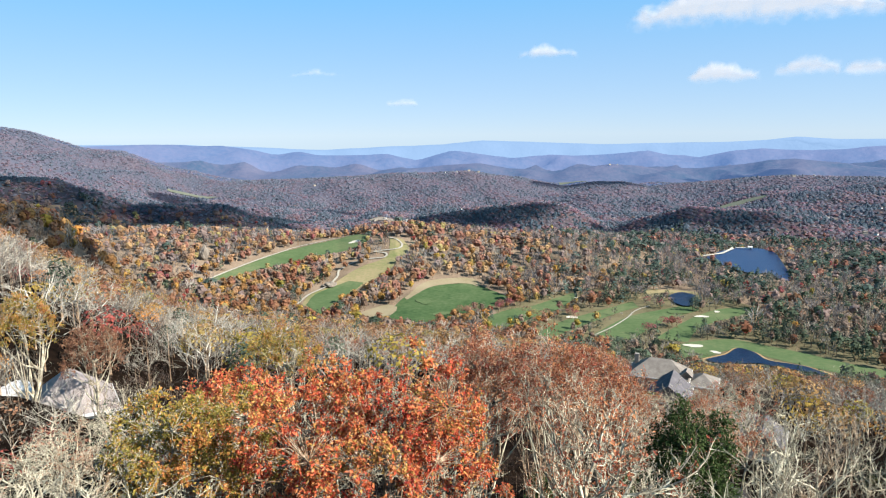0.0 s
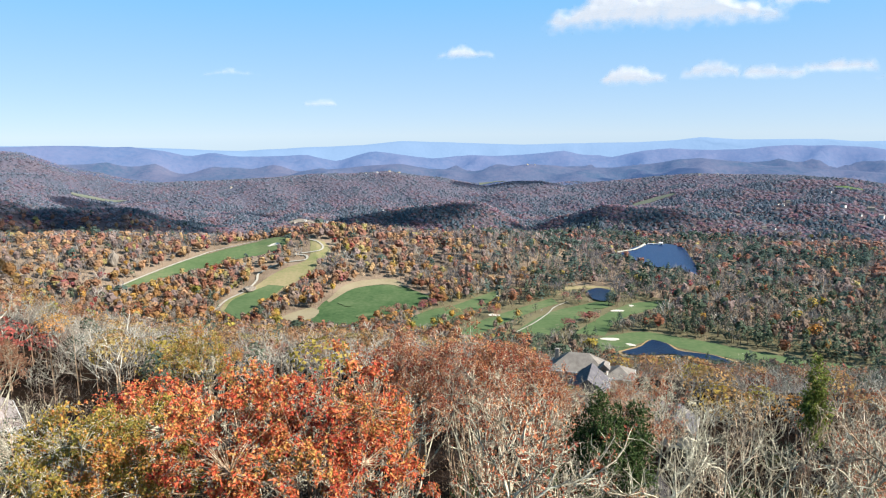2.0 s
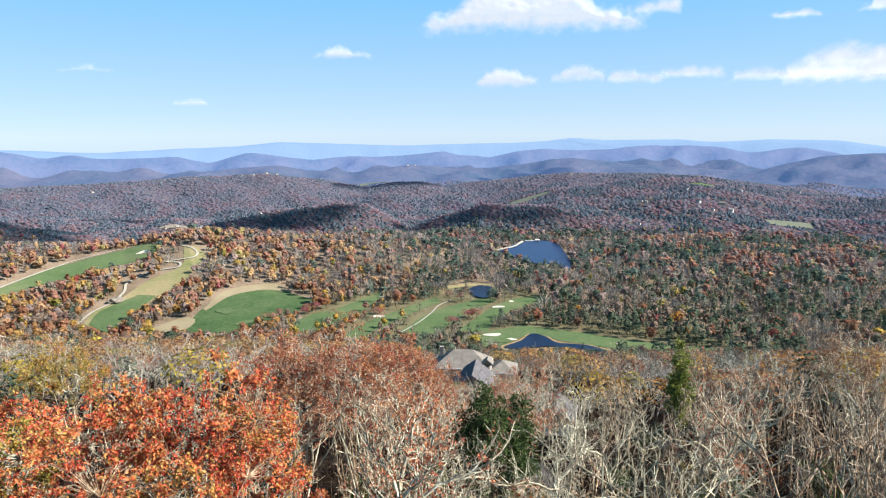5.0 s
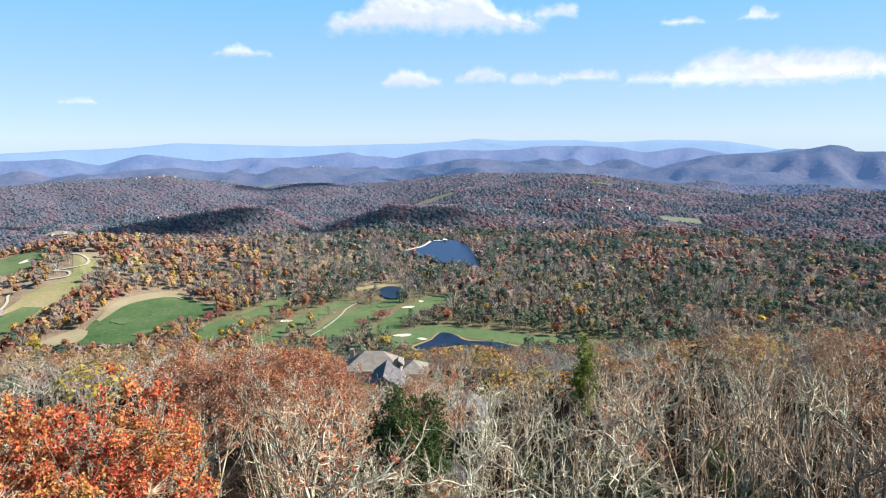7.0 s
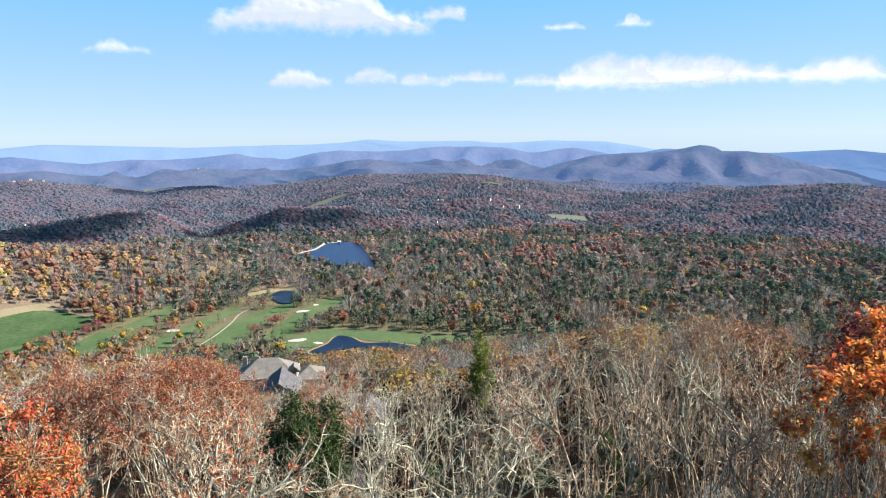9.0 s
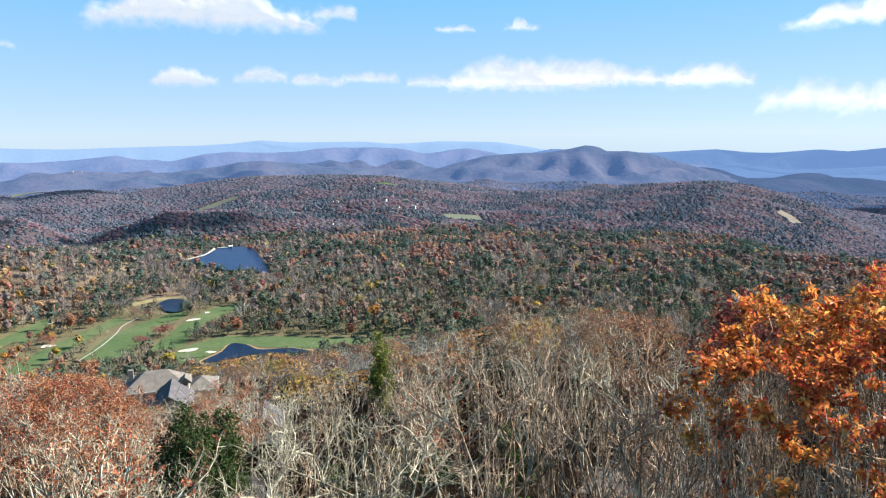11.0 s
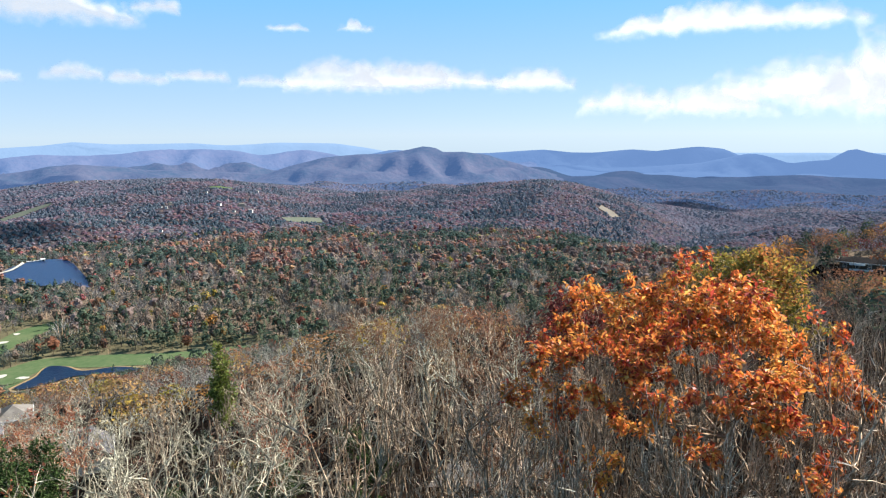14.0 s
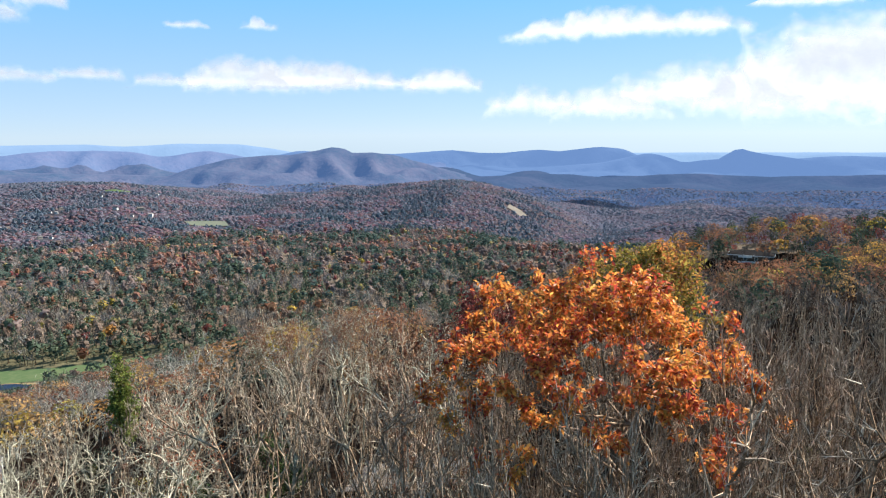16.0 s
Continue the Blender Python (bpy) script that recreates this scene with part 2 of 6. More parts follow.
# ridges: name, distance, width before and behind the crest, crest heights by azimuth
RIDGES = [
    ("spur", 600, 190, 160, [(-60, 126), (-32.8, 115), (-31.4, 111), (-30.4, 107), (-29.4, 100), (-28.4, 92), (-26.6, 72), (-23, 10), (-19, -60)]),
    ("golf_hill", 950, 230, 170, [(-60, 56), (-30.9, 52), (-27.7, 50), (-21.8, 44), (-16.8, 36), (-12.3, 30), (-8.7, 29), (-6.8, 34), (-4, 41),
                                  (-0.2, 36), (3.1, 29), (6.4, 21), (10.2, 24), (13.8, 20), (16, 12), (18.5, 0), (22, -40)]),
    ("shaded_ridge", 1450, 240, 220, [(-60, 120), (-32.6, 100), (-30.9, 97), (-29.2, 94), (-28.1, 80), (-26.7, 66), (-24.5, 42), (-20.4, 34),
                                      (-17.5, 31), (-15.4, 8), (-12.3, -11), (-9.1, -30), (-5, -60), (-2, -90)]),
    ("round_hill", 1550, 210, 200, [(-9, -90), (-4, -39), (-2.1, -15), (0.8, -1), (4.1, 9), (7.8, 22), (10.1, 15), (12, -13), (13.8, -38), (18, -90)]),
    ("meadow_hill", 1500, 190, 220, [(10, -90), (16, -12), (17.7, -1), (19.8, 19), (22.3, 14), (25, 16), (27.7, 8), (31, -4), (36, -30), (44, -90)]),
    ("middle_hill", 2400, 420, 320, [(-40, 10), (-20, 20), (-12, 25), (-6.7, 33), (-3.9, 41), (-1.1, 40), (2.2, 47), (4.5, 31), (6.4, 23), (10.1, -12), (14, -40), (20, -90)]),
    ("low_hills", 2350, 330, 300, [(3, -90), (10.1, -7), (12.3, 12), (14.6, 13), (16.7, -4), (20.9, 16), (24.1, 32), (26.8, 40), (34, 40), (44, 0), (50, -40), (56, -90)]),
    ("upland", 2050, 750, 330, [(14, -90), (20, -30), (25.9, 25), (28.7, 25), (31.9, 39), (34.2, 49), (36.9, 50), (39.1, 36), (40.9, 21), (45.1, -2), (49.1, -2),
                                (52.9, -1), (55.7, 12), (58.5, 24), (63.2, 37), (65.6, 29), (67.9, 8), (70.7, -25), (73, -62), (78, -140)]),
    ("valley_fold", 2250, 220, 200, [(62, -140), (67, -62), (72, -48), (75, -62), (79, -76), (84, -58), (90, -48), (97, -45), (120, -45)]),
    ("valley_rise", 2760, 230, 200, [(60, -140), (66, -50), (70, -36), (75, -50), (80, -34), (86, -46), (92, -30), (100, -28), (120, -28)]),
    ("foothills", 3280, 260, 220, [(58, -140), (64, -40), (70, -12), (76, -24), (82, -6), (88, -18), (94, -2), (104, 2), (120, 0)]),
    ("home_ridge", 330, 150, 110, [(56, -60), (64, 30), (70, 80), (72.6, 93), (75.4, 102), (78.5, 108), (81.5, 112), (82.1, 115), (85.5, 121), (89.4, 124), (95, 126), (130, 128), (180, 120)]),
    ("left_mountain", 2600, 700, 500, [(-60, 250), (-40, 225), (-34.2, 213), (-32.3, 206), (-30.6, 192), (-28.9, 165), (-27.2, 135), (-24.6, 124), (-21.5, 67), (-17.4, 23), (-12, -20), (-8, -90)]),
    ("second_range", 3250, 450, 300, [(-10, -90), (-5, 10), (3, 40), (5.5, 15), (9, 5), (13.6, 38), (17, 20), (20, 15), (24, 45), (27, 68), (29, 52), (33, 30), (40.8, 2), (42.1, 28), (45, 72), (48.2, 85), (50.1, 85), (52.3, 105),
                                      (53.5, 121), (54.4, 115), (54.9, 97), (56.7, 93), (58.6, 79), (60, 54), (62.7, 13), (66, -40), (70, -140)]),
    ("third_range", 3750, 380, 260, [(-60, 120), (-25.3, 133), (-21, 135), (-19.6, 123), (-17.7, 127), (-15.6, 108), (-13.4, 75), (-11.8, 91), (-10.3, 72), (-8.5, 65),
                                     (-4.3, 74), (-2, 36), (0.8, 92), (2.7, 73), (5.5, 48), (8.9, 65), (11.4, 59), (13.6, 65), (16.6, 85), (18.4, 62), (20.4, 54),
                                     (22.8, 88), (25, 95), (28.2, 86), (33.3, 113), (38.2, 106), (39.9, 80), (41.6, 88), (43.7, 102), (46, 74), (50, 20), (56, -140)]),
    ("peaks", 4050, 420, 220, [(56, -140), (67.9, -32), (72.5, -7), (75.2, 9), (77.4, 40), (78.9, 62), (79.9, 50), (81.6, 10), (82.9, 23), (84.1, 29), (85.1, 77), (85.6, 89),
                               (86.4, 72), (88, 51), (89.9, 32), (92.1, 3), (95.1, -21), (110, -40)]),
    ("mesa", 4420, 230, 130, [(44, 0), (48.2, 42), (50.8, 81), (54, 60), (58.6, 54), (61.8, 69), (63.2, 75), (65.6, 56), (67.4, 55), (70.2, 75), (72, 64), (75.1, 91), (76.9, 80),
                              (78, 46), (79.5, -38), (83.3, -36), (88.8, 16), (91, 33), (92.7, 40), (96, 33), (120, 60)]),
    ("horizon_range", 4760, 200, 100, [(-120, 90), (-60, 130), (-21.4, 125), (-12.9, 92), (-9.8, 78), (-4.8, 96), (0.1, 108), (3.1, 133), (6.4, 124), (10.5, 110), (13.1, 102), (18.7, 112),
                                       (22.4, 114), (25.1, 127), (27.1, 146), (29.6, 129), (33.2, 131), (35.5, 130), (37.7, 114), (42, 130), (46.1, 121), (48.5, 93), (50.4, 62), (60, 40), (120, 60)]),
]


def wave(x, y, size, seed):
    """Smooth rolling relief between -1 and 1, with features of about `size` metres."""
    rng = np.random.RandomState(seed)
    z = 0.0
    for _ in range(7):
        a = rng.uniform(0, 2 * math.pi)
        k = 2 * math.pi / (size * rng.uniform(0.7, 1.6))
        z = z + np.sin(k * (x * math.cos(a) + y * math.sin(a)) + rng.uniform(0, 6.28))
    return z / 4.0


def soft_max(a, b, s):
    return 0.5 * (a + b + np.sqrt((a - b) ** 2 + s * s))


# levelled house sites: x, y, height, radius
PADS = [(68.8, 193.0, 93.0, 13), (45.9, 105.5, 120.0, 9), (167.8, 248.7, 62.0, 13), (-39.9, 63.5, 141.1, 7), (299.6, 16.2, 119.0, 13), (310.0, -7.6, 122.0, 13)]


def land(x, y):
    """Height of the ground at x, y (arrays)."""
    x, y = np.asarray(x, float), np.asarray(y, float)
    r = np.hypot(x, y) + 1e-6
    az = np.degrees(np.arctan2(x, y))
    home = 156 - knots(az, FALL) * np.maximum(r - 4, 0) - 0.42 * np.maximum(0, r - knots(az, REACH))
    home = home + 1.6 * wave(x, y, 60, 11) * np.clip((r - 30) / 60, 0, 1)
    low = knots(az, LOW) * np.clip((r - 1000) / 500, 0, 1) * (1 - 0.55 * np.clip((r - 2300) / 1000, 0, 1))
    low = low + wave(x, y, 360, 5) * 17 * np.clip((r - 1150) / 400, 0, 1) + wave(x, y, 130, 6) * 4 * np.clip((r - 1000) / 300, 0, 1)
    z = soft_max(np.maximum(home, -150), low, 5)
    for name, dist, front, back, crest in RIDGES:
        c = knots(az, crest)
        d = r - dist
        w = np.where(d < 0, front, back)
        base = -30.0 if dist < 1200 else knots(az, LOW) - 35
        rough = wave(x, y, 240, 21) * np.clip((dist - 1000) / 2500, 0, 1) * 14 * np.clip(np.abs(d) / 150, 0, 1)
        # gullies down the flanks of the ranges
        rough = rough - np.abs(wave(x, y, 330, 23)) * 46 * np.clip((dist - 2300) / 800, 0, 1) * np.clip(np.abs(d) / 140, 0, 1)
        h = base + (c - base) * np.exp(-(d / w) ** 2) + rough - 150 * np.clip(np.abs(d) / w - 1.6, 0, 3)
        z = soft_max(z, np.where(c > base, h, -200), 4)
    for px, py, pz, rad in PADS:
        f = np.clip((np.hypot(x - px, y - py) - rad) / (0.8 * rad), 0, 1)
        z = pz + (z - pz) * f * f * (3 - 2 * f)
    return z


def height(x, y):
    return float(land(np.array([x]), np.array([y]))[0])


def polar(az, r):
    return r * math.sin(radians(az)), r * math.cos(radians(az))


def mesh_of(name, verts, faces, mats, index=None, tone=None, smooth=False):
    """A mesh from arrays: verts (n, 3), faces (m, 3 or 4), a material index for each face and a tone for each vertex."""
    me = bpy.data.meshes.new(name)
    verts, faces = np.asarray(verts, np.float32), np.asarray(faces, np.int32)
    k = faces.shape[1]
    me.vertices.add(len(verts))
    me.vertices.foreach_set("co", verts.ravel())
    me.loops.add(faces.size)
    me.loops.foreach_set("vertex_index", faces.ravel())
    me.polygons.add(len(faces))
    me.polygons.foreach_set("loop_start", np.arange(0, faces.size, k, dtype=np.int32))
    me.polygons.foreach_set("loop_total", np.full(len(faces), k, np.int32))
    for m in mats:
        me.materials.append(m)
    if index is not None:
        me.polygons.foreach_set("material_index", np.asarray(index, np.int32))
    me.polygons.foreach_set("use_smooth", np.full(len(faces), smooth))
    if tone is not None:
        me.attributes.new("tone", "FLOAT", "POINT").data.foreach_set("value", np.asarray(tone, np.float32))
    me.update(calc_edges=True)
    return me


def build_ground():
    az = np.concatenate([np.arange(-180, -44, 4.0), np.arange(-44, 106, 0.55), np.arange(106, 180, 4.0)])
    r = np.concatenate([[0.5, 3, 6], np.geomspace(10, 450, 60), np.arange(460, 1160, 9.0), np.geomspace(1165, 4930, 120)])
    A, R = np.meshgrid(np.radians(az), r)
    x, y = R * np.sin(A), R * np.cos(A)
    z = land(x, y)
    n, k = len(az), len(r)
    verts = np.stack([x, y, z], -1).reshape(-1, 3)
    i, j = np.meshgrid(np.arange(k - 1), np.arange(n), indexing="ij")
    jn = (j + 1) % n
    faces = np.stack([i * n + j, i * n + jn, (i + 1) * n + jn, (i + 1) * n + j], -1).reshape(-1, 4)[:, ::-1]
    # close the middle
    q = np.arange(n // 2 - 1)
    middle = np.stack([q, q + 1, n - 2 - q, n - 1 - q], -1)
    rf = np.repeat(r[:-1], n)
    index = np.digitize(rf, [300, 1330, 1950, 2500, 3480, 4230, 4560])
    # the ranges to the east get other haze-tinted materials
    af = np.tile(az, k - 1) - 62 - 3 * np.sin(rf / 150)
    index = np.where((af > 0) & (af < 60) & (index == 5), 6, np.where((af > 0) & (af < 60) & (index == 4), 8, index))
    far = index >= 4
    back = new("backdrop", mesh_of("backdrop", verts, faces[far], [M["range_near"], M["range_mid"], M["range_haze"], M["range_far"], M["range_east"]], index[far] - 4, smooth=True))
    tagged(back, "mountain ranges along the horizon, tinted blue-grey by painted haze", "mountains", kind="structure")
    faces, index = np.concatenate([faces[~far], middle]), np.concatenate([index[~far], np.zeros(len(middle), int)])
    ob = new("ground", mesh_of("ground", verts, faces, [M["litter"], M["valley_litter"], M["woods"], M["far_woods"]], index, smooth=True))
    return tagged(ob, "rolling wooded valley floor and ridges under brown leaf litter", "ground", kind="structure")


ground = build_ground()


# ---------- golf course, ponds and lake ----------
def smooth_line(points, n):
    """A smooth line through a few points (x, y), as n points."""
    p = np.array(points, float)
    p = np.vstack([2 * p[0] - p[1], p, 2 * p[-1] - p[-2]])
    out = []
    for s in np.linspace(0, len(points) - 1 - 1e-6, n):
        i, t = int(s), s - int(s)
        a, b, c, d = p[i], p[i + 1], p[i + 2], p[i + 3]
        out.append(0.5 * (2 * b + (c - a) * t + (2 * a - 5 * b + 4 * c - d) * t * t + (3 * b - a - 3 * c + d) * t ** 3))
    return np.array(out)


KEEP_OUT = []      # outlines that the woods leave free
SEEN = []          # whether tall trees also keep clear before them
PATHS = []         # lines that the woods leave free


def strip(name, near_edge, far_edge, mat, label, category, lift=0.35, level=None, n=70, m=12, clear=True, kind="structure"):
    """A patch of ground between two edges, laid over the land, or level if it is water."""
    a, b = smooth_line(near_edge, n), smooth_line(far_edge, n)
    w = np.linspace(0, 1, m)[None, :, None]
    g = a[:, None] * (1 - w) + b[:, None] * w
    x, y = g[..., 0], g[..., 1]
    z = np.full_like(x, level) if level is not None else land(x, y) + lift
    verts = np.stack([x, y, z], -1).reshape(-1, 3)
    i, j = np.meshgrid(np.arange(n - 1), np.arange(m - 1), indexing="ij")
    f = np.stack([i * m + j, (i + 1) * m + j, (i + 1) * m + j + 1, i * m + j + 1], -1).reshape(-1, 4)
    ob = new(name, mesh_of(name, verts, f, [mat], smooth=True))
    if clear:
        SEEN.append(True)
        KEEP_OUT.append(np.vstack([a, b[::-1]]))
    return tagged(ob, label, category, kind=kind)


def track(name, line, width, mat, label, category, lift=0.5, n=90, clear=5.0):
    c = smooth_line(line, n)
    d = np.gradient(c, axis=0)
    d /= np.linalg.norm(d, axis=1)[:, None] + 1e-9
    side = np.stack([-d[:, 1], d[:, 0]], 1) * width / 2
    pts = np.stack([c + side, c - side], 1)
    z = land(pts[..., 0], pts[..., 1]) + lift
    verts = np.concatenate([pts, z[..., None]], -1).reshape(-1, 3)
    i = np.arange(n - 1) * 2
    f = np.stack([i, i + 1, i + 3, i + 2], -1)
    ob = new(name, mesh_of(name, verts, f, [mat], smooth=True))
    PATHS.append((c, clear))
    return tagged(ob, label, category, kind="structure")


def blob(name, centre, rx, ry, turn, mat, label, category, lift=0.7, seed=0):
    rng = np.random.RandomState(seed)
    k, rings = 28, 5
    t = np.linspace(0, 2 * np.pi, k, endpoint=False)
    rad = 1 + 0.18 * np.sin(2 * t + rng.uniform(0, 6)) + 0.12 * np.sin(3 * t + rng.uniform(0, 6))
    c, s = math.cos(radians(turn)), math.sin(radians(turn))
    verts, faces = [], []
    for q in range(rings):
        u = rad * (q + 0.001) / (rings - 1)
        x, y = u * rx * np.cos(t), u * ry * np.sin(t)
        X, Y = centre[0] + x * c - y * s, centre[1] + x * s + y * c
        verts.append(np.stack([X, Y, land(X, Y) + lift - 0.25 * (1 - q / (rings - 1))], -1))
    for q in range(rings - 1):
        for j in range(k):
            faces.append((q * k + j, q * k + (j + 1) % k, (q + 1) * k + (j + 1) % k, (q + 1) * k + j))
    ob = new(name, mesh_of(name, np.vstack(verts), faces, [mat], smooth=True))
    SEEN.append(True)
    KEEP_OUT.append(verts[-1][:, :2])
    return tagged(ob, label, category, kind="structure")


def water_material(name, colour):
    m, n, l, p = material(name, 0.3, 0.09)
    p.inputs["Base Color"].default_value = (*colour, 1)
    bp = n.new("ShaderNodeBump")
    bp.inputs["Strength"].default_value, bp.inputs["Distance"].default_value = 0.5, 0.5
    t = noise_node(n, l, 0.5, 5)
    l.new(t.outputs["Fac"], bp.inputs["Height"])
    l.new(bp.outputs["Normal"], p.inputs["Normal"])
    return m


M["valley_rough"] = patchy("tawny_rough_grass", [(0.10, 0.095, 0.05), (0.17, 0.145, 0.085), (0.2, 0.185, 0.1)], 0.03, 0.5, bump=0.2, bump_scale=1.5)
M["water"] = water_material("dark_blue_water", (0.003, 0.008, 0.024))
M["lake"] = water_material("deep_blue_lake_water", (0.004, 0.014, 0.05))

strip("rough", [(66, 540), (130, 522), (185, 488), (262, 446), (330, 412), (376, 392)], [(45, 690), (140, 738), (222, 742), (290, 700), (330, 560), (392, 436)], M["valley_rough"],
      "tawny rough grass of the valley golf course", "grass", lift=0.15, n=90, m=40, clear=False)
strip("fairway", [(-253, 745), (-219, 784), (-182, 823), (-146, 857), (-112, 873), (-100, 895)],
      [(-258, 751), (-235, 793), (-202, 855), (-162, 911), (-130, 955), (-106, 940)], M["grass"], "hilltop fairway of mown green grass", "fairway")
strip("fairway", [(-116, 637), (-112, 680), (-99, 735), (-83, 765), (-62, 792), (-54, 820), (-42, 852), (-52, 888)],
      [(-144, 682), (-143, 725), (-127, 757), (-115, 785), (-97, 808), (-69, 829), (-68, 865), (-70, 897)], M["rough_grass"], "sloping rough with dry yellow-green grass", "fairway")
strip("fairway", [(-116, 637), (-112, 680), (-99, 735), (-90, 762)], [(-139, 678), (-138, 722), (-123, 754), (-108, 770)], M["grass"],
      "green fairway tongue beside the winding path", "fairway", lift=0.8)
strip("fairway", [(-50, 619), (-33, 606), (-8, 613), (8, 631), (25, 647), (43, 663), (66, 689)],
      [(-53, 642), (-43, 702), (-25, 743), (4, 758), (36, 762), (53, 739), (68, 709)], M["dark_grass"], "broad deep green sloping fairway", "fairway")
strip("rough", [(-38, 697), (-18, 743), (10, 760), (29, 762), (38, 755)], [(-41, 706), (-24, 757), (10, 776), (34, 778), (43, 760)], M["tan_grass"],
      "tan dormant grass bank above the fairway", "grass", lift=0.6)
strip("rough", [(-77, 631), (-64, 626), (-51, 636), (-46, 653)], [(-83, 639), (-72, 659), (-57, 677), (-46, 667)], M["tan_grass"],
      "oval of tan dormant grass", "grass", lift=0.7)
strip("fairway", [(42, 592), (63, 596), (85, 627), (114, 656), (141, 707)], [(41, 628), (64, 655), (87, 667), (115, 698), (140, 724)], M["grass"],
      "mown green fairway between tree rows", "fairway")
strip("fairway", [(91, 556), (117, 588), (143, 615), (171, 643), (193, 660)], [(77, 567), (105, 607), (138, 637), (165, 660), (193, 684)], M["grass"],
      "mown green fairway between tree rows", "fairway")
strip("fairway", [(156, 552), (173, 573), (189, 594), (213, 620), (234, 636), (249, 648)], [(127, 566), (157, 607), (178, 629), (198, 642), (225, 657), (243, 668)],
      M["grass"], "mown green fairway between tree rows", "fairway")
strip("fairway", [(200, 543), (214, 568), (233, 594), (262, 615), (295, 638)], [(177, 555), (209, 594), (235, 623), (267, 650), (300, 657)], M["grass"],
      "yellow-green rough fairway near the wood's edge", "fairway")
strip("fairway", [(218, 717), (245, 722), (269, 709)], [(219, 731), (248, 736), (273, 725)], M["rough_grass"], "strip of pale rough grass behind the small pond", "fairway")
strip("fairway", [(183, 504), (200, 504), (222, 520), (240, 521), (248, 503), (265, 483), (285, 463), (324, 439), (369, 414)],
      [(188, 536), (209, 546), (237, 551), (258, 535), (281, 511), (299, 488), (316, 472), (345, 450), (378, 428)], M["grass"], "long mown fairway along the pond", "fairway")
strip("bank", [(192, 493), (206, 483), (218, 482), (234, 482), (242, 473), (256, 464), (268, 451)],
      [(193, 499), (216, 511), (232, 526), (243, 514), (246, 495), (264, 482), (274, 464)], M["reeds"], "dry russet reeds on the pond's bank", "bank", lift=0.75)
strip("pond", [(198, 490), (208, 485), (218, 485), (233, 485), (241, 476), (255, 468), (264, 455)],
      [(197, 496), (217, 507), (232, 522), (240, 511), (242, 492), (261, 479), (269, 462)], M["water"], "dark blue golf pond with a curved shore", "pond", level=2.6)
strip("pond", [(232, 672), (237, 660), (246, 660)], [(237, 705), (254, 718), (265, 706)], M["water"], "small dark pond among the fairways", "pond", level=2.2)
strip("lake", [(359, 916), (360, 878), (363, 841), (375, 813), (394, 816), (391, 782), (396, 767)],
      [(361, 928), (398, 973), (428, 996), (461, 996), (469, 960), (443, 883), (414, 804)], M["lake"], "deep blue lake enclosed by evergreen woods", "lake", level=2.4)
strip("shore", [(357.8, 932.6), (375.7, 941.7), (392.6, 951.6), (411.1, 973.5), (425.8, 992.2)], [(360.5, 939.7), (378.6, 948.9), (395.9, 961.9), (413.9, 984.7), (429.2, 1006.9)], M["sand"], "pale sandy bank along the lake", "shore", level=2.9, n=30, m=4)
for i, (c, rx, ry, t) in enumerate([((120, 624), 5, 4.5, 20), ((241, 623), 6, 4, 10), ((201, 533), 7, 4.5, 0), ((211, 516), 4.5, 3.5, 0), ((-117, 902), 8, 5.5, 10),
                                    ((140, 700), 3, 2.5, 0), ((262, 640), 3, 3, 0)]):
    blob("bunker", c, rx, ry, t, M["sand"], "pale sand bunker cut into the grass", "bunker", seed=i)
for i, (c, rx, ry) in enumerate([((-20, 690), 8, 11), ((0, 640), 10, 7), ((225, 640), 9, 9), ((200, 515), 10, 6)]):
    blob("putting_green", c, rx, ry, 0, M["grass"], "closely mown putting green", "putting green", lift=0.9, seed=20 + i)
track("cart_path", [(-149, 660), (-145, 719), (-130, 755), (-123, 783), (-123, 803), (-109, 820), (-93, 827), (-72, 827), (-71, 839), (-86, 849), (-59, 849), (-52, 863),
                    (-58, 881), (-71, 897)], 2.6, M["path"], "winding pale cart path down the hill", "path", lift=1.1)
track("cart_path", [(-259, 749), (-235, 795), (-202, 855), (-192, 876), (-163, 915), (-146, 945), (-130, 958)], 2.2, M["path"], "pale cart path along the hilltop fairway", "path", lift=0.9)
track("cart_path", [(127, 563), (150, 590), (172, 622), (185, 645), (205, 665)], 1.5, M["path"], "pale cart path between the fairways", "path", lift=0.8)
track("dam", [(398, 972), (408, 982), (420, 996), (430, 1006)], 9, M["path"], "pale dam path at the lake's end", "dam", lift=3.4, clear=13)
track("dam", [(434, 1003), (446, 1001), (460, 999)], 6, M["path"], "pale footbridge rail across the lake's outlet", "bridge", lift=4.4, clear=12)
# fields and clearings farther out
strip("field", [(700, 1712), (725, 1702), (765, 1698), (795, 1690)], [(706, 1745), (740, 1748), (785, 1736), (815, 1712)], M["hazed_valley_grass"], "pale green hill meadow", "field", lift=1.5)
strip("field", [(1040, 1150), (1075, 1130), (1110, 1110)], [(1055, 1185), (1095, 1170), (1130, 1140)], M["hazed_valley_grass"], "small green field in the woods", "field", lift=1.5)
strip("field", [(1095, 1480), (1115, 1465), (1140, 1450)], [(1105, 1510), (1135, 1500), (1160, 1475)], M["grass"], "small green field by hill houses", "field", lift=1.5)
strip("field", [(-790, 1975), (-750, 1975), (-690, 2000)], [(-800, 2005), (-740, 2030), (-665, 2040)], M["hazed_valley_grass"], "long pale field at the foot of the mountain", "field", lift=2)
strip("field", [(450, 2650), (520, 2640), (600, 2640)], [(460, 2740), (540, 2760), (630, 2730)], M["hazed_valley_grass"], "pale far field on a slope", "field", lift=2.5)
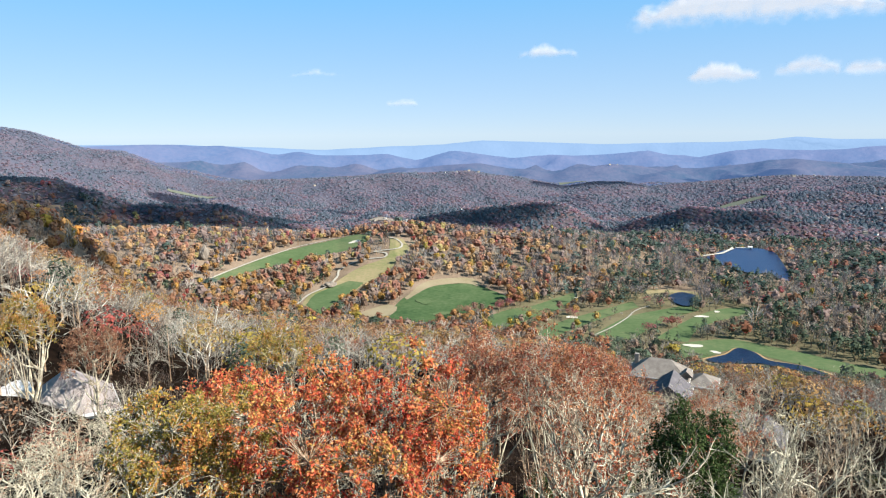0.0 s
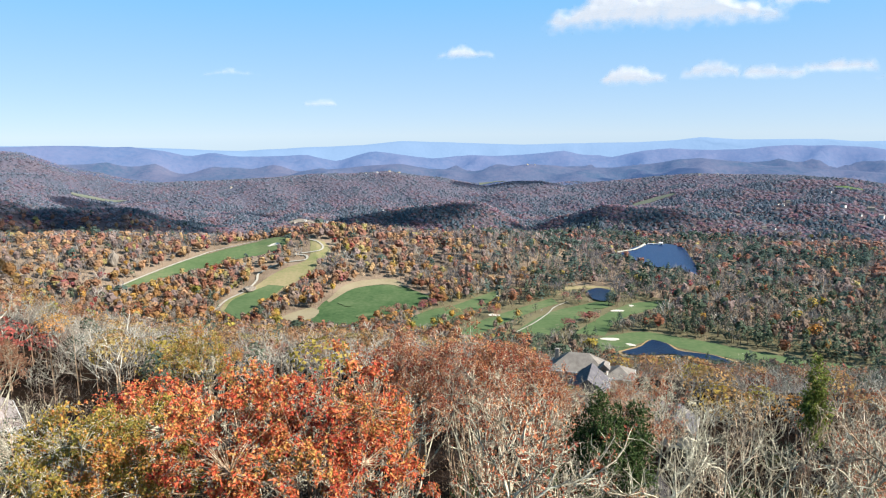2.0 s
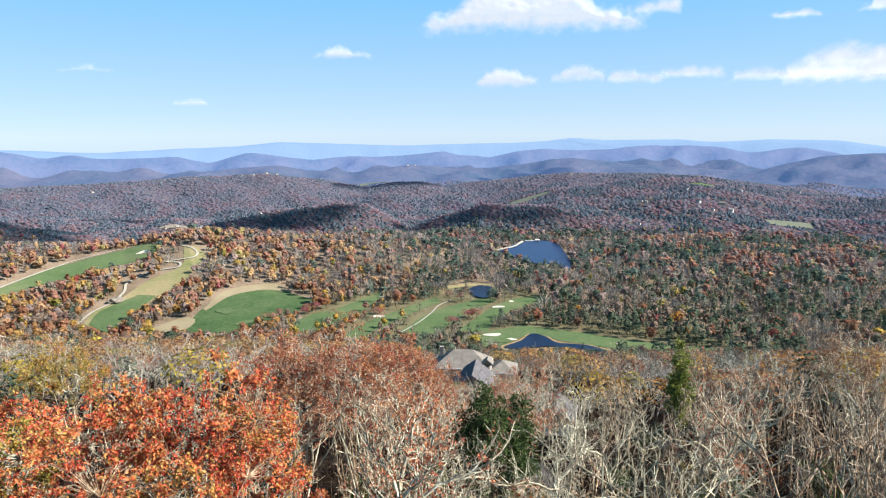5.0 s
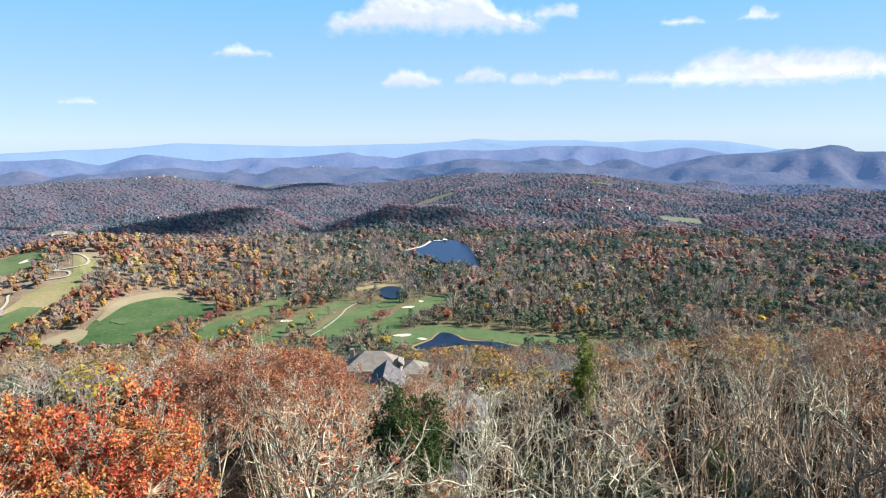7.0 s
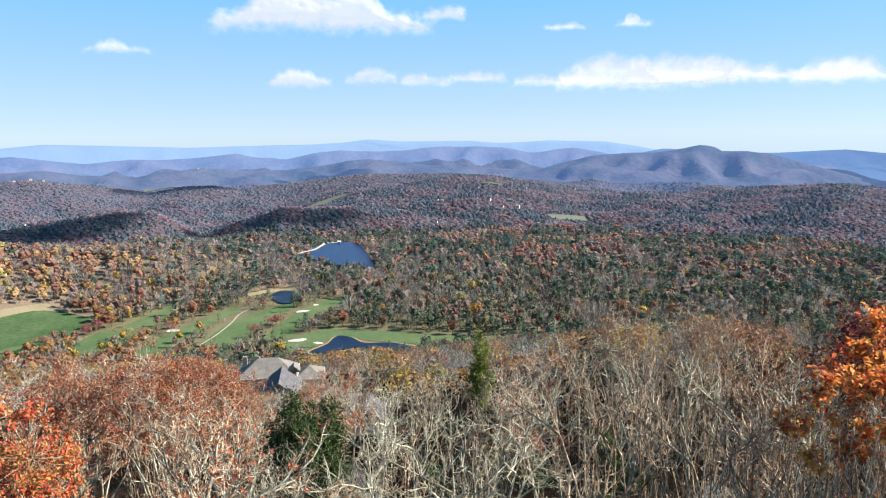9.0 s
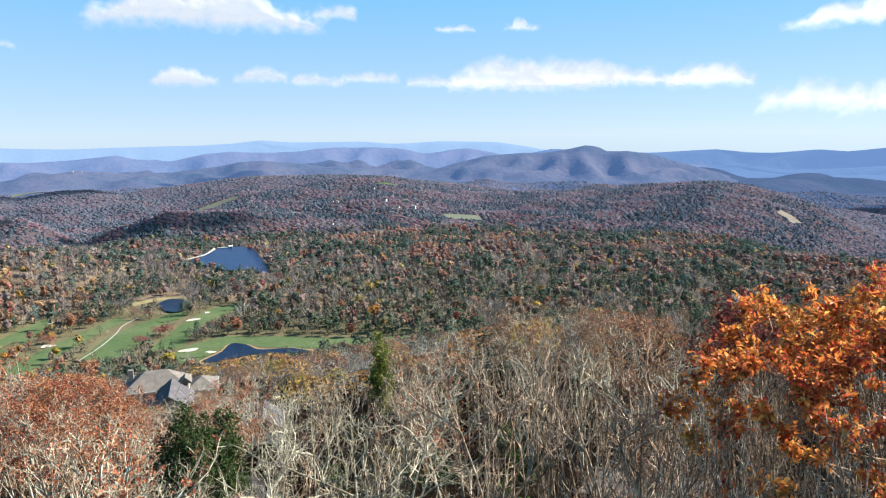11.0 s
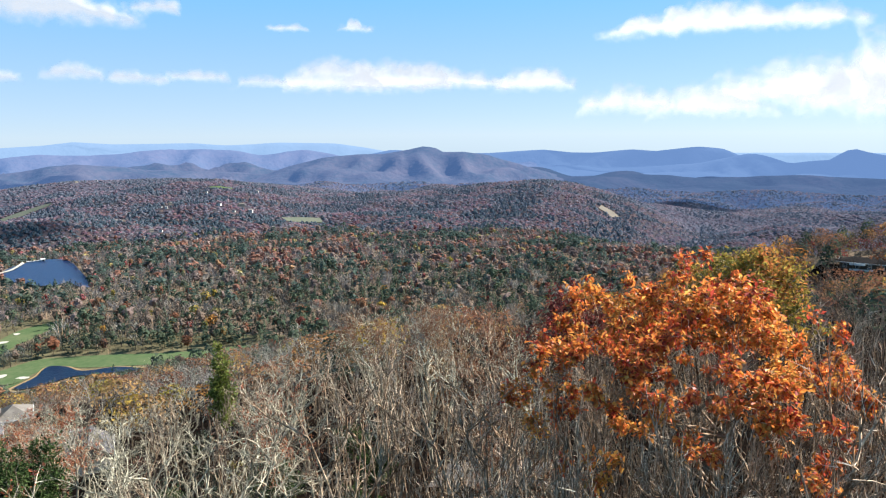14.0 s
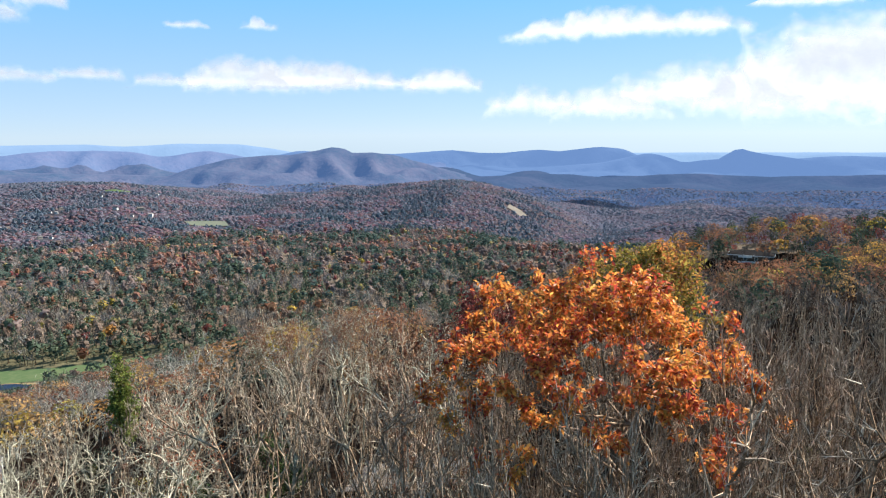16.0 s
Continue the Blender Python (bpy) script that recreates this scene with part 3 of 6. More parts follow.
strip("clearing", [(-172, 1585), (-150, 1580), (-125, 1588), (-95, 1580), (-66, 1584)], [(-170, 1602), (-148, 1612), (-120, 1604), (-92, 1612), (-62, 1600)], M["dirt"], "pale cleared building ground", "clearing", lift=1.5)
strip("clearing", [(1250, 440), (1275, 450), (1290, 470)], [(1285, 430), (1310, 450), (1320, 480)], M["dirt"], "bare pale clearing in the woods", "clearing", lift=1.5)
strip("clearing", [(1560, 610), (1580, 620), (1590, 650)], [(1600, 600), (1615, 625), (1620, 655)], M["dirt"], "bare pale clearing in the woods", "clearing", lift=1.5)
track("driveway", [(20, 44), (23, 50), (26, 56), (28, 62)], 2.4, M["gravel"], "grey gravel drive among bare trees", "driveway", lift=0.25, clear=3.5)
track("driveway", [(37, 26.5), (39, 21.5), (40.5, 16.5)], 7.0, M["gravel"], "grey gravel lane below the oaks", "driveway", lift=0.25, clear=2.5)


# ---------- woods ----------
def inside(px, py, loop):
    hit = np.zeros(len(px), bool)
    x0, y0 = loop[:, 0], loop[:, 1]
    x1, y1 = np.roll(x0, -1), np.roll(y0, -1)
    box = (px > x0.min()) & (px < x0.max()) & (py > y0.min()) & (py < y0.max())
    idx = np.nonzero(box)[0]
    if len(idx) == 0:
        return hit
    qx, qy = px[idx], py[idx]
    c = np.zeros(len(idx), bool)
    for a, b, d, e in zip(x0, y0, x1, y1):
        if b != e:
            c ^= ((b > qy) != (e > qy)) & (qx < (d - a) * (qy - b) / (e - b) + a)
    hit[idx] = c
    return hit


HOUSE_SITES = []   # x, y, radius that the woods leave free


def free(px, py, margin):
    ok = np.ones(len(px), bool)
    for loop in KEEP_OUT:
        near = (px > loop[:, 0].min() - 20) & (px < loop[:, 0].max() + 20) & (py > loop[:, 1].min() - 20) & (py < loop[:, 1].max() + 20)
        idx = np.nonzero(near)[0]
        if len(idx) == 0:
            continue
        bad = np.zeros(len(idx), bool)
        for dx, dy in ((0, 0), (1, 0), (-1, 0), (0, 1), (0, -1)):
            bad |= inside(px[idx] + dx * margin, py[idx] + dy * margin, loop)
        ok[idx[bad]] = False
    for line, clear in PATHS:
        near = np.nonzero((px > line[:, 0].min() - 9) & (px < line[:, 0].max() + 9) & (py > line[:, 1].min() - 9) & (py < line[:, 1].max() + 9))[0]
        if len(near):
            d = np.hypot(px[near, None] - line[None, :, 0], py[near, None] - line[None, :, 1]).min(1)
            ok[near[d < clear]] = False
    for x, y, rad in HOUSE_SITES:
        ok &= np.hypot(px - x, py - y) > rad
    return ok


def scatter(rng, r0, r1, spacing, az0=-42.0, az1=104.0):
    """Points of a wood between two distances, one in about every spacing by spacing square."""
    n = int(math.pi * (r1 ** 2 - r0 ** 2) * (az1 - az0) / 360 / spacing ** 2)
    m = int(math.sqrt(n)) + 1
    u = (np.arange(m)[:, None] + rng.uniform(0, 1, (m, m))) / m
    v = (np.arange(m)[None, :] + rng.uniform(0, 1, (m, m))) / m
    r = np.sqrt(r0 ** 2 + u * (r1 ** 2 - r0 ** 2)).ravel()
    a = np.radians(az0 + v * (az1 - az0)).ravel()
    return r * np.sin(a), r * np.cos(a)


def unit(v):
    return v / (np.linalg.norm(v, axis=-1, keepdims=True) + 1e-9)


def crown_shape(rng, n, leaf, wide=0.34, low=0.42, trunk=True):
    """A leafy tree of height 1: n leaf clumps round an uneven crown, and a thin stem."""
    d = unit(rng.normal(size=(n, 3)))
    d[:, 2] = np.where(d[:, 2] < -0.5, -d[:, 2], d[:, 2])
    lobes = unit(rng.normal(size=(4, 3)))
    rad = 0.72 + 0.3 * np.max(np.maximum(d @ lobes.T, 0) ** 2, axis=1) + rng.uniform(-0.12, 0.1, n)
    c = d * rad[:, None] * np.array([wide, wide, (1 - low) / 2]) + np.array([0, 0, low + (1 - low) / 2])
    nrm = unit(d + rng.normal(size=(n, 3)) * 0.33)
    t = unit(np.cross(nrm, rng.normal(size=(n, 3))))
    b = np.cross(nrm, t)
    s = leaf * rng.uniform(0.7, 1.35, (n, 1))
    tri = np.stack([c + t * s, c - t * s * 0.6 + b * s * 0.8, c - t * s * 0.5 - b * s * 0.9], 1)
    part_of = np.zeros(n, int)
    if trunk:
        w = 0.018
        stem = np.array([[[-w, 0, 0], [w, 0, 0], [0, 0, 0.75]], [[0, -w, 0], [0, w, 0], [0, 0, 0.75]]])
        tri, part_of = np.concatenate([tri, stem]), np.concatenate([part_of, [1, 1]])
    return tri, part_of


def lump_shape(rng, n, leaf, wide=0.32, low=0.3):
    """A full crown of height 1: an uneven closed mass of leaves with looser sprays round it, on a bare pale stem."""
    k = 6
    t = np.linspace(0, 2 * np.pi, k, endpoint=False) + rng.uniform(0, 1)
    mid, half = low + (1 - low) / 2, (1 - low) / 2
    rings = [np.stack([wide * q * np.cos(t + o), wide * q * np.sin(t + o), np.full(k, mid + half * z)], 1) * np.array([1, 1, 0]) * rng.uniform(0.5, 0.98, (k, 1))
             + np.stack([0 * t, 0 * t, mid + half * z + rng.uniform(-0.07, 0.07, k)], 1) for q, z, o in ((0.62, -0.62, 0.0), (0.86, 0.0, 0.5), (0.6, 0.6, 0.0))]
    top, base = np.array([rng.uniform(-0.05, 0.05), rng.uniform(-0.05, 0.05), 0.96]), np.array([0, 0, mid - half * 0.8])
    out = []
    for j in range(k):
        i = (j + 1) % k
        out += [[rings[0][i], rings[0][j], base], [rings[2][j], rings[2][i], top]]
        for a, b in ((0, 1), (1, 2)):
            out += [[rings[a][j], rings[a][i], rings[b][j]], [rings[a][i], rings[b][i], rings[b][j]]]
    tri, part_of = crown_shape(rng, n, leaf, wide, low)
    return np.concatenate([np.array(out), tri]), np.concatenate([np.zeros(len(out), int), part_of])


def bare_shape(rng, limbs, branches, twigs, width=0.014, wide=0.32):
    """A leafless tree of height 1: a stem, rising limbs, and branches and twigs that fork from them."""
    p0, p1, w = [], [], []

    def add(a, b, q):
        p0.append(a), p1.append(b), w.append(q)

    def turn_from(d, k, up):
        d = d + rng.normal(size=3) * k + np.array([0, 0, up])
        return d / np.linalg.norm(d)
    for i in range(limbs):
        z = rng.uniform(0.22, 0.72)
        a = i * 2.4 + rng.uniform(-0.4, 0.4)
        d = np.array([math.cos(a), math.sin(a), rng.uniform(0.4, 1.1)])
        d /= np.linalg.norm(d)
        L = wide * rng.uniform(0.7, 1.15) * (1.25 - 0.6 * z)
        s = np.array([0, 0, z])
        m = s + d * L * 0.55
        d = turn_from(d, 0.2, 0.35)
        e = m + d * L * 0.6
        add(s, m, width)
        add(m, e, width * 0.7)
        for j in range(branches):
            f = rng.uniform(0.15, 1)
            q = s + (m - s) * f / 0.5 if f < 0.5 else m + (e - m) * (f - 0.5) / 0.5
            g = turn_from(d, 0.6, 0.25)
            h = q + g * L * rng.uniform(0.3, 0.55)
            add(q, h, width * 0.5)
            for _ in range(twigs):
                t = q + (h - q) * rng.uniform(0.2, 1)
                add(t, t + turn_from(g, 0.6, 0.2) * L * rng.uniform(0.18, 0.34), width * 0.38)
    p0, p1, w = np.array(p0), np.array(p1), np.array(w)[:, None]
    side = unit(np.cross(p1 - p0, rng.normal(size=p0.shape))) * w
    tri = np.stack([p0 - side, p0 + side, p1], 1)
    tri[..., 2] = np.where(tri[..., 2] > 0.2, 0.2 + (tri[..., 2] - 0.2) * 0.8 / (tri[..., 2].max() - 0.2), tri[..., 2])
    v = width
    stem = np.array([[[-v, 0, 0], [v, 0, 0], [0, 0, 0.9]], [[0, -v, 0], [0, v, 0], [0, 0, 0.9]]])
    return np.concatenate([tri, stem]), np.concatenate([np.zeros(len(p0), int), [1, 1]])


def streak_shape(rng, n, wide=0.26, trunks=3):
    """A leafless tree of height 1 seen from afar: a haze of steep fine branches and a few pale stems."""
    a = rng.uniform(0, 2 * np.pi, n)
    q = np.sqrt(rng.uniform(0, 1, n)) * wide
    z = 0.36 + rng.uniform(0, 0.42, n)
    c = np.stack([q * np.cos(a), q * np.sin(a), z], 1)
    way = unit(np.stack([np.cos(a) * 0.35, np.sin(a) * 0.35, np.ones(n)], 1) + rng.normal(size=(n, 3)) * 0.3)
    L = rng.uniform(0.16, 0.3, (n, 1)) * (1.1 - 0.7 * q[:, None] / wide * 0.5)
    side = unit(np.cross(way, rng.normal(size=(n, 3)))) * rng.uniform(0.008, 0.017, (n, 1))
    tri = np.stack([c - way * L * 0.5 - side * 0.6, c + side, c + way * L], 1)
    stems = []
    for _ in range(trunks):
        b = rng.uniform(-0.06, 0.06, 2)
        t = b * 2 + rng.uniform(-0.05, 0.05, 2)
        stems.append([[b[0] - 0.014, b[1], 0], [b[0] + 0.014, b[1], 0], [t[0], t[1], 0.8]])
    return np.concatenate([tri, np.array(stems)]), np.concatenate([np.zeros(n, int), np.ones(trunks, int)])


def pine_shape(rng, n=46, wide=0.2):
    """A valley pine of height 1: boughs round a ragged cone that bulges low down."""
    u = rng.uniform(0.08, 1.0, n) ** 0.9
    a = rng.uniform(0, 2 * np.pi, n)
    q = wide * (1.04 - u) ** 0.75 * rng.uniform(0.55, 1.1, n)
    c = np.stack([q * np.cos(a), q * np.sin(a), u], 1)
    out = np.stack([np.cos(a), np.sin(a), rng.uniform(-0.5, 0.1, n)], 1)
    side = np.stack([-np.sin(a), np.cos(a), rng.normal(size=n) * 0.3], 1)
    s = rng.uniform(0.05, 0.095, (n, 1)) * (1.25 - 0.6 * u[:, None])
    tri = np.stack([c + out * s, c - out * s * 0.4 + side * s * 0.8 + [0, 0, 0.04], c - out * s * 0.4 - side * s * 0.8 + [0, 0, 0.04]], 1)
    w = 0.014
    stem = np.array([[[-w, 0, 0], [w, 0, 0], [0, 0, 0.9]], [[0, -w, 0], [0, w, 0], [0, 0, 0.9]]])
    return np.concatenate([tri, stem]), np.concatenate([np.zeros(n, int), [1, 1]])


def dome_shape(rng, wide=0.5, sides=4):
    """A far crown of height 1: an uneven low dome of leaf masses."""
    out = []
    t = np.linspace(0, 2 * np.pi, sides, endpoint=False) + rng.uniform(0, 1)
    mid = np.stack([wide * 0.62 * np.cos(t), wide * 0.62 * np.sin(t), 0.72 + rng.uniform(-0.14, 0.14, sides)], 1) * rng.uniform(0.85, 1.15, (sides, 1))
    low = np.stack([wide * np.cos(t), wide * np.sin(t), 0.25 + rng.uniform(-0.12, 0.12, sides)], 1) * rng.uniform(0.85, 1.2, (sides, 1))
    top = np.array([rng.uniform(-0.1, 0.1), rng.uniform(-0.1, 0.1), 1.0])
    for j in range(sides):
        k = (j + 1) % sides
        out += [[mid[j], mid[k], top], [low[j], low[k], mid[k]]]
    return np.array(out), np.zeros(len(out), int)


def spire_shape(rng, wide=0.26, sides=5):
    out = []
    t = np.linspace(0, 2 * np.pi, sides, endpoint=False) + rng.uniform(0, 1)
    low = np.stack([wide * np.cos(t), wide * np.sin(t), 0.1 + rng.uniform(-0.06, 0.06, sides)], 1) * rng.uniform(0.8, 1.2, (sides, 1))
    for j in range(sides):
        out.append([low[j], low[(j + 1) % sides], [0, 0, 1.0]])
    return np.array(out), np.zeros(len(out), int)


KINDS = ["mauve", "twig_grey", "twig_pale", "rust", "amber", "gold", "crimson", "olive", "pine", "twig_brown"]


def wood(name, label, rng, x, y, weights, shapes, tall, wide_factor=1.0, look_of="", most=None):
    """One joined wood: trees at x, y, of kinds drawn by weights (n, kinds), each from its shapes, tall[kind] = (least, most) metres."""
    w = np.cumsum(weights / weights.sum(1, keepdims=True), 1)
    kind = (rng.uniform(0, 1, len(x))[:, None] > w).sum(1).clip(0, len(KINDS) - 1)
    z = land(x, y) - 0.4
    V, I, T = [], [], []
    for k in range(len(KINDS)):
        who = np.nonzero(kind == k)[0]
        forms = shapes[k]
        for q in range(len(forms)):
            sel = who[q::len(forms)]
            if len(sel) == 0:
                continue
            tri, part_of = forms[q]
            h = rng.uniform(*tall[k], len(sel))
            if most is not None:
                h = np.minimum(h, most[sel])
            a = rng.uniform(0, 2 * np.pi, len(sel))
            fat = rng.uniform(0.8, 1.3, len(sel)) * wide_factor
            c, s = np.cos(a)[:, None, None], np.sin(a)[:, None, None]
            X = (tri[None, ..., 0] * c - tri[None, ..., 1] * s) * (h * fat)[:, None, None] + x[sel][:, None, None]
            Y = (tri[None, ..., 0] * s + tri[None, ..., 1] * c) * (h * fat)[:, None, None] + y[sel][:, None, None]
            Z = tri[None, ..., 2] * h[:, None, None] + z[sel][:, None, None]
            V.append(np.stack([X, Y, Z], -1).reshape(-1, 3))
            I.append(np.tile(np.where(part_of == 1, len(KINDS), k), len(sel)))
            T.append(np.repeat(rng.uniform(0, 1, len(sel)), tri.shape[0] * 3))
    V, I, T = np.concatenate(V), np.concatenate(I), np.concatenate(T)
    faces = np.arange(len(V)).reshape(-1, 3)
    ob = new(name, mesh_of(name, V, faces, [M[look_of + k] for k in KINDS] + [M["bark_grey"]], I, T))
    return tagged(ob, label, "woods", kind="stuff")


def mix_of(x, y):
    """How much of each kind grows at x, y: mauve, grey, pale, rust, amber, gold, crimson, olive, pine, brown."""
    r = np.hypot(x, y)
    az = np.degrees(np.arctan2(x, y))
    one = np.ones_like(r)
    k = 1.6
    p1 = np.clip(0.5 + k * wave(x, y, 150, 31), 0, 1)
    p2 = np.clip(0.5 + k * wave(x, y, 90, 32), 0, 1)
    p3 = np.clip(0.5 + k * wave(x, y, 260, 33), 0, 1)

    def row(*v):
        return np.stack([one * q if np.isscalar(q) else q for q in v], 1)
    slope = row(0.06, 0.34, 0.6 * p1 + 0.26, 0.18 * p2, 0.10 * p2, 0.03 * p3, 0.05 * p3, 0.10 * (1 - p1), 0.03, 0.08)
    golf = row(0.24, 0.34 * p3 + 0.08, 0.10 * p3, 0.42 * p1 + 0.08, 0.52 * p2 + 0.12, 0.26 * p2 * p2 + 0.02, 0.02, 0.10, 0.03 + 0.06 * (1 - p3), 0.06)
    lake = row(0.18, 0.80 * p2 + 0.16, 0.16 * p2 + 0.03, 0.06 * p1 + 0.01, 0.006 * p3, 0.0, 0.05 * p1, 0.02, 0.74 * (1 - p2 * 0.75) + 0.10, 0.10)
    hill = row(0.26, 0.34 * p2, 0.05 * p2, 0.24 * p1 + 0.06, 0.06 * p3, 0.002, 0.15 * p1, 0.04, 2.0 * (1 - p1) ** 2 * (0.4 + p3) + 0.04, 0.14)
    blend = np.clip((az - 6) / 9, 0, 1)[:, None]
    near_w = golf * (1 - blend) + lake * blend
    up = np.clip((r - 950 + 260 * np.clip((az - 28) / 10, 0, 1) - 60 * wave(x, y, 200, 40)) / 250, 0, 1)[:, None] * np.clip((az - 10) / 10, 0, 1)[:, None]
    up = np.maximum(up, np.clip((r - 1200) / 200, 0, 1)[:, None])
    w = near_w * (1 - up) + hill * up
    home = np.clip((np.where(az > 62, 200, 430) - r) / 80, 0, 1)[:, None]
    ridge = row(0.25, 0.10, 0.02, 0.2 * p1, 0.12, 0.02 * p2, 0.06, 0.12, 0.12, 0.3)
    slope = slope + np.clip((-14 - az) / 10, 0, 1)[:, None] * row(0.0, 0.2, 0.7, 0.02, 0.0, 0.0, 0.0, 0.0, 0.0, 0.0)
    on_ridge = (np.clip((az - 66) / 6, 0, 1) * np.clip((520 - r) / 60, 0, 1))[:, None]
    w = ridge * on_ridge + w * (1 - on_ridge)
    east = np.clip((az - 56) / 8, 0, 1)[:, None]
    slope = slope * (1 - east) + row(0.34, 0.2, 0.0, 0.16 * p1, 0.03, 0.0, 0.03, 0.07 * p2, 0.08, 0.45) * east
    return slope * home + w * (1 - home)


rng = np.random.RandomState(3)
LUMPY = {0, 3, 4, 5, 6, 7}      # kinds with closed crowns
mid_shapes, far_shapes, slope_shapes, foot_shapes = [], [], [], []
for k in KINDS:
    if k == "pine":
        mid_shapes.append([pine_shape(rng, 48, rng.uniform(0.17, 0.26)) for _ in range(7)] + [crown_shape(rng, 40, 0.085, 0.24, 0.2) for _ in range(3)])
        far_shapes.append([spire_shape(rng, 0.3) for _ in range(4)] + [dome_shape(rng, 0.36) for _ in range(3)])
        slope_shapes.append([crown_shape(rng, 190, 0.03, 0.22, 0.12) for _ in range(4)])
        foot_shapes.append([crown_shape(rng, 60, 0.05, 0.2, 0.12) for _ in range(4)])
    elif k in ("twig_grey", "twig_pale", "twig_brown", "mauve"):
        mid_shapes.append([streak_shape(rng, 52) if k != "mauve" else lump_shape(rng, 26, 0.07, 0.28, 0.3) for _ in range(5)])
        far_shapes.append([dome_shape(rng, rng.uniform(0.42, 0.6)) for _ in range(7)])
        slope_shapes.append([bare_shape(rng, 10, 5, 3, 0.0052, 0.42) for _ in range(6)])
        foot_shapes.append([bare_shape(rng, 8, 2, 1, 0.011, 0.4) for _ in range(6)])
    else:
        mid_shapes.append([lump_shape(rng, 30, 0.09, rng.uniform(0.24, 0.34), rng.uniform(0.16, 0.38)) for _ in range(9)])
        far_shapes.append([dome_shape(rng, rng.uniform(0.42, 0.6)) for _ in range(7)])
        slope_shapes.append([crown_shape(rng, 210, 0.027, 0.4) for _ in range(5)])
        foot_shapes.append([crown_shape(rng, 60, 0.06, 0.36) for _ in range(5)])
back_shapes = [[lump_shape(rng, 8, 0.1, rng.uniform(0.28, 0.36), 0.25) if k in LUMPY else (np.concatenate([t[::3], t[1::3]]), np.concatenate([p[::3], p[1::3]])) for t, p in forms] for k, forms in enumerate(mid_shapes)]
for k in set(range(len(KINDS))) - LUMPY:
    back_shapes[k] = [(m + (t - m) * 1.22, p) for t, p in back_shapes[k] for m in [t.mean(1, keepdims=True)]]
TALL_MID = [(11, 16), (13, 19), (13, 19), (10, 16), (10, 15), (9, 14), (8, 13), (10, 15), (12, 20), (11, 16)]
TALL_FAR = [(2.8, 4.8)] * 8 + [(4.2, 7.0), (2.8, 4.8)]
TALL_SLOPE = [(8, 13), (9, 13), (9, 13), (8, 12), (8, 12), (7, 11), (5, 9), (7, 11), (8, 13), (8, 12)]


def thinned(rng, x, y):
    """Which trees to keep: all in the camera's sight, every fifth where crests hide them from it."""
    z = land(x, y) + 22 - EYE_Z
    behind = np.zeros(len(x), bool)
    for f in np.linspace(0.35, 0.985, 26):
        behind |= (land(x * f, y * f) + 3 - EYE_Z) / f > z
    return ~behind | (rng.uniform(0, 1, len(x)) < 0.2)


def tallest_before(x, y):
    """Greatest height of a tree at x, y that leaves the fairways, paths and ponds behind it in view from the hill."""
    most = np.full(len(x), 40.0)
    r = np.hypot(x, y)
    az = np.degrees(np.arctan2(x, y))
    idx = np.nonzero((az > -28) & (az < 44) & (r > 330) & (r < 1000))[0]
    z0 = land(x[idx], y[idx])
    for d in (3, 6, 10, 15, 21, 28, 36, 45, 55):
        f = 1 + d / r[idx]
        qx, qy = x[idx] * f, y[idx] * f
        hit = np.zeros(len(idx), bool)
        for loop, seen in zip(KEEP_OUT, SEEN):
            if seen:
                hit |= inside(qx, qy, loop)
        line = EYE_Z + (land(qx, qy) + 0.5 - EYE_Z) / f
        most[idx] = np.where(hit, np.minimum(most[idx], line - z0), most[idx])
    return most


# ---------- trees close by, grown branch by branch ----------
def tubes(p0, p1, r0, r1, k):
    """Open k-sided tapering tubes, one for each segment."""
    d = unit(p1 - p0)
    ref = np.where(np.abs(d[:, 2:3]) < 0.9, np.array([[0, 0, 1.0]]), np.array([[1.0, 0, 0]]))
    u = unit(np.cross(d, ref))
    v = np.cross(d, u)
    t = np.linspace(0, 2 * np.pi, k, endpoint=False)
    ring = u[:, None] * np.cos(t)[None, :, None] + v[:, None] * np.sin(t)[None, :, None]
    verts = np.concatenate([p0[:, None] + ring * r0[:, None, None], p1[:, None] + ring * r1[:, None, None]], 1)
    n = len(p0)
    j = np.arange(k)
    f = np.stack([j, (j + 1) % k, (j + 1) % k + k, j + k], 1)
    faces = (f[None] + (np.arange(n) * 2 * k)[:, None, None]).reshape(-1, 4)
    return verts.reshape(-1, 3), faces


def grow_line(rng, start, way, length, n, lift, wobble):
    pts = [np.array(start, float)]
    d = np.array(way, float)
    for _ in range(n):
        d = d + rng.normal(size=3) * wobble + np.array([0, 0, lift])
        d /= np.linalg.norm(d)
        pts.append(pts[-1] + d * length / n)
    return np.array(pts)


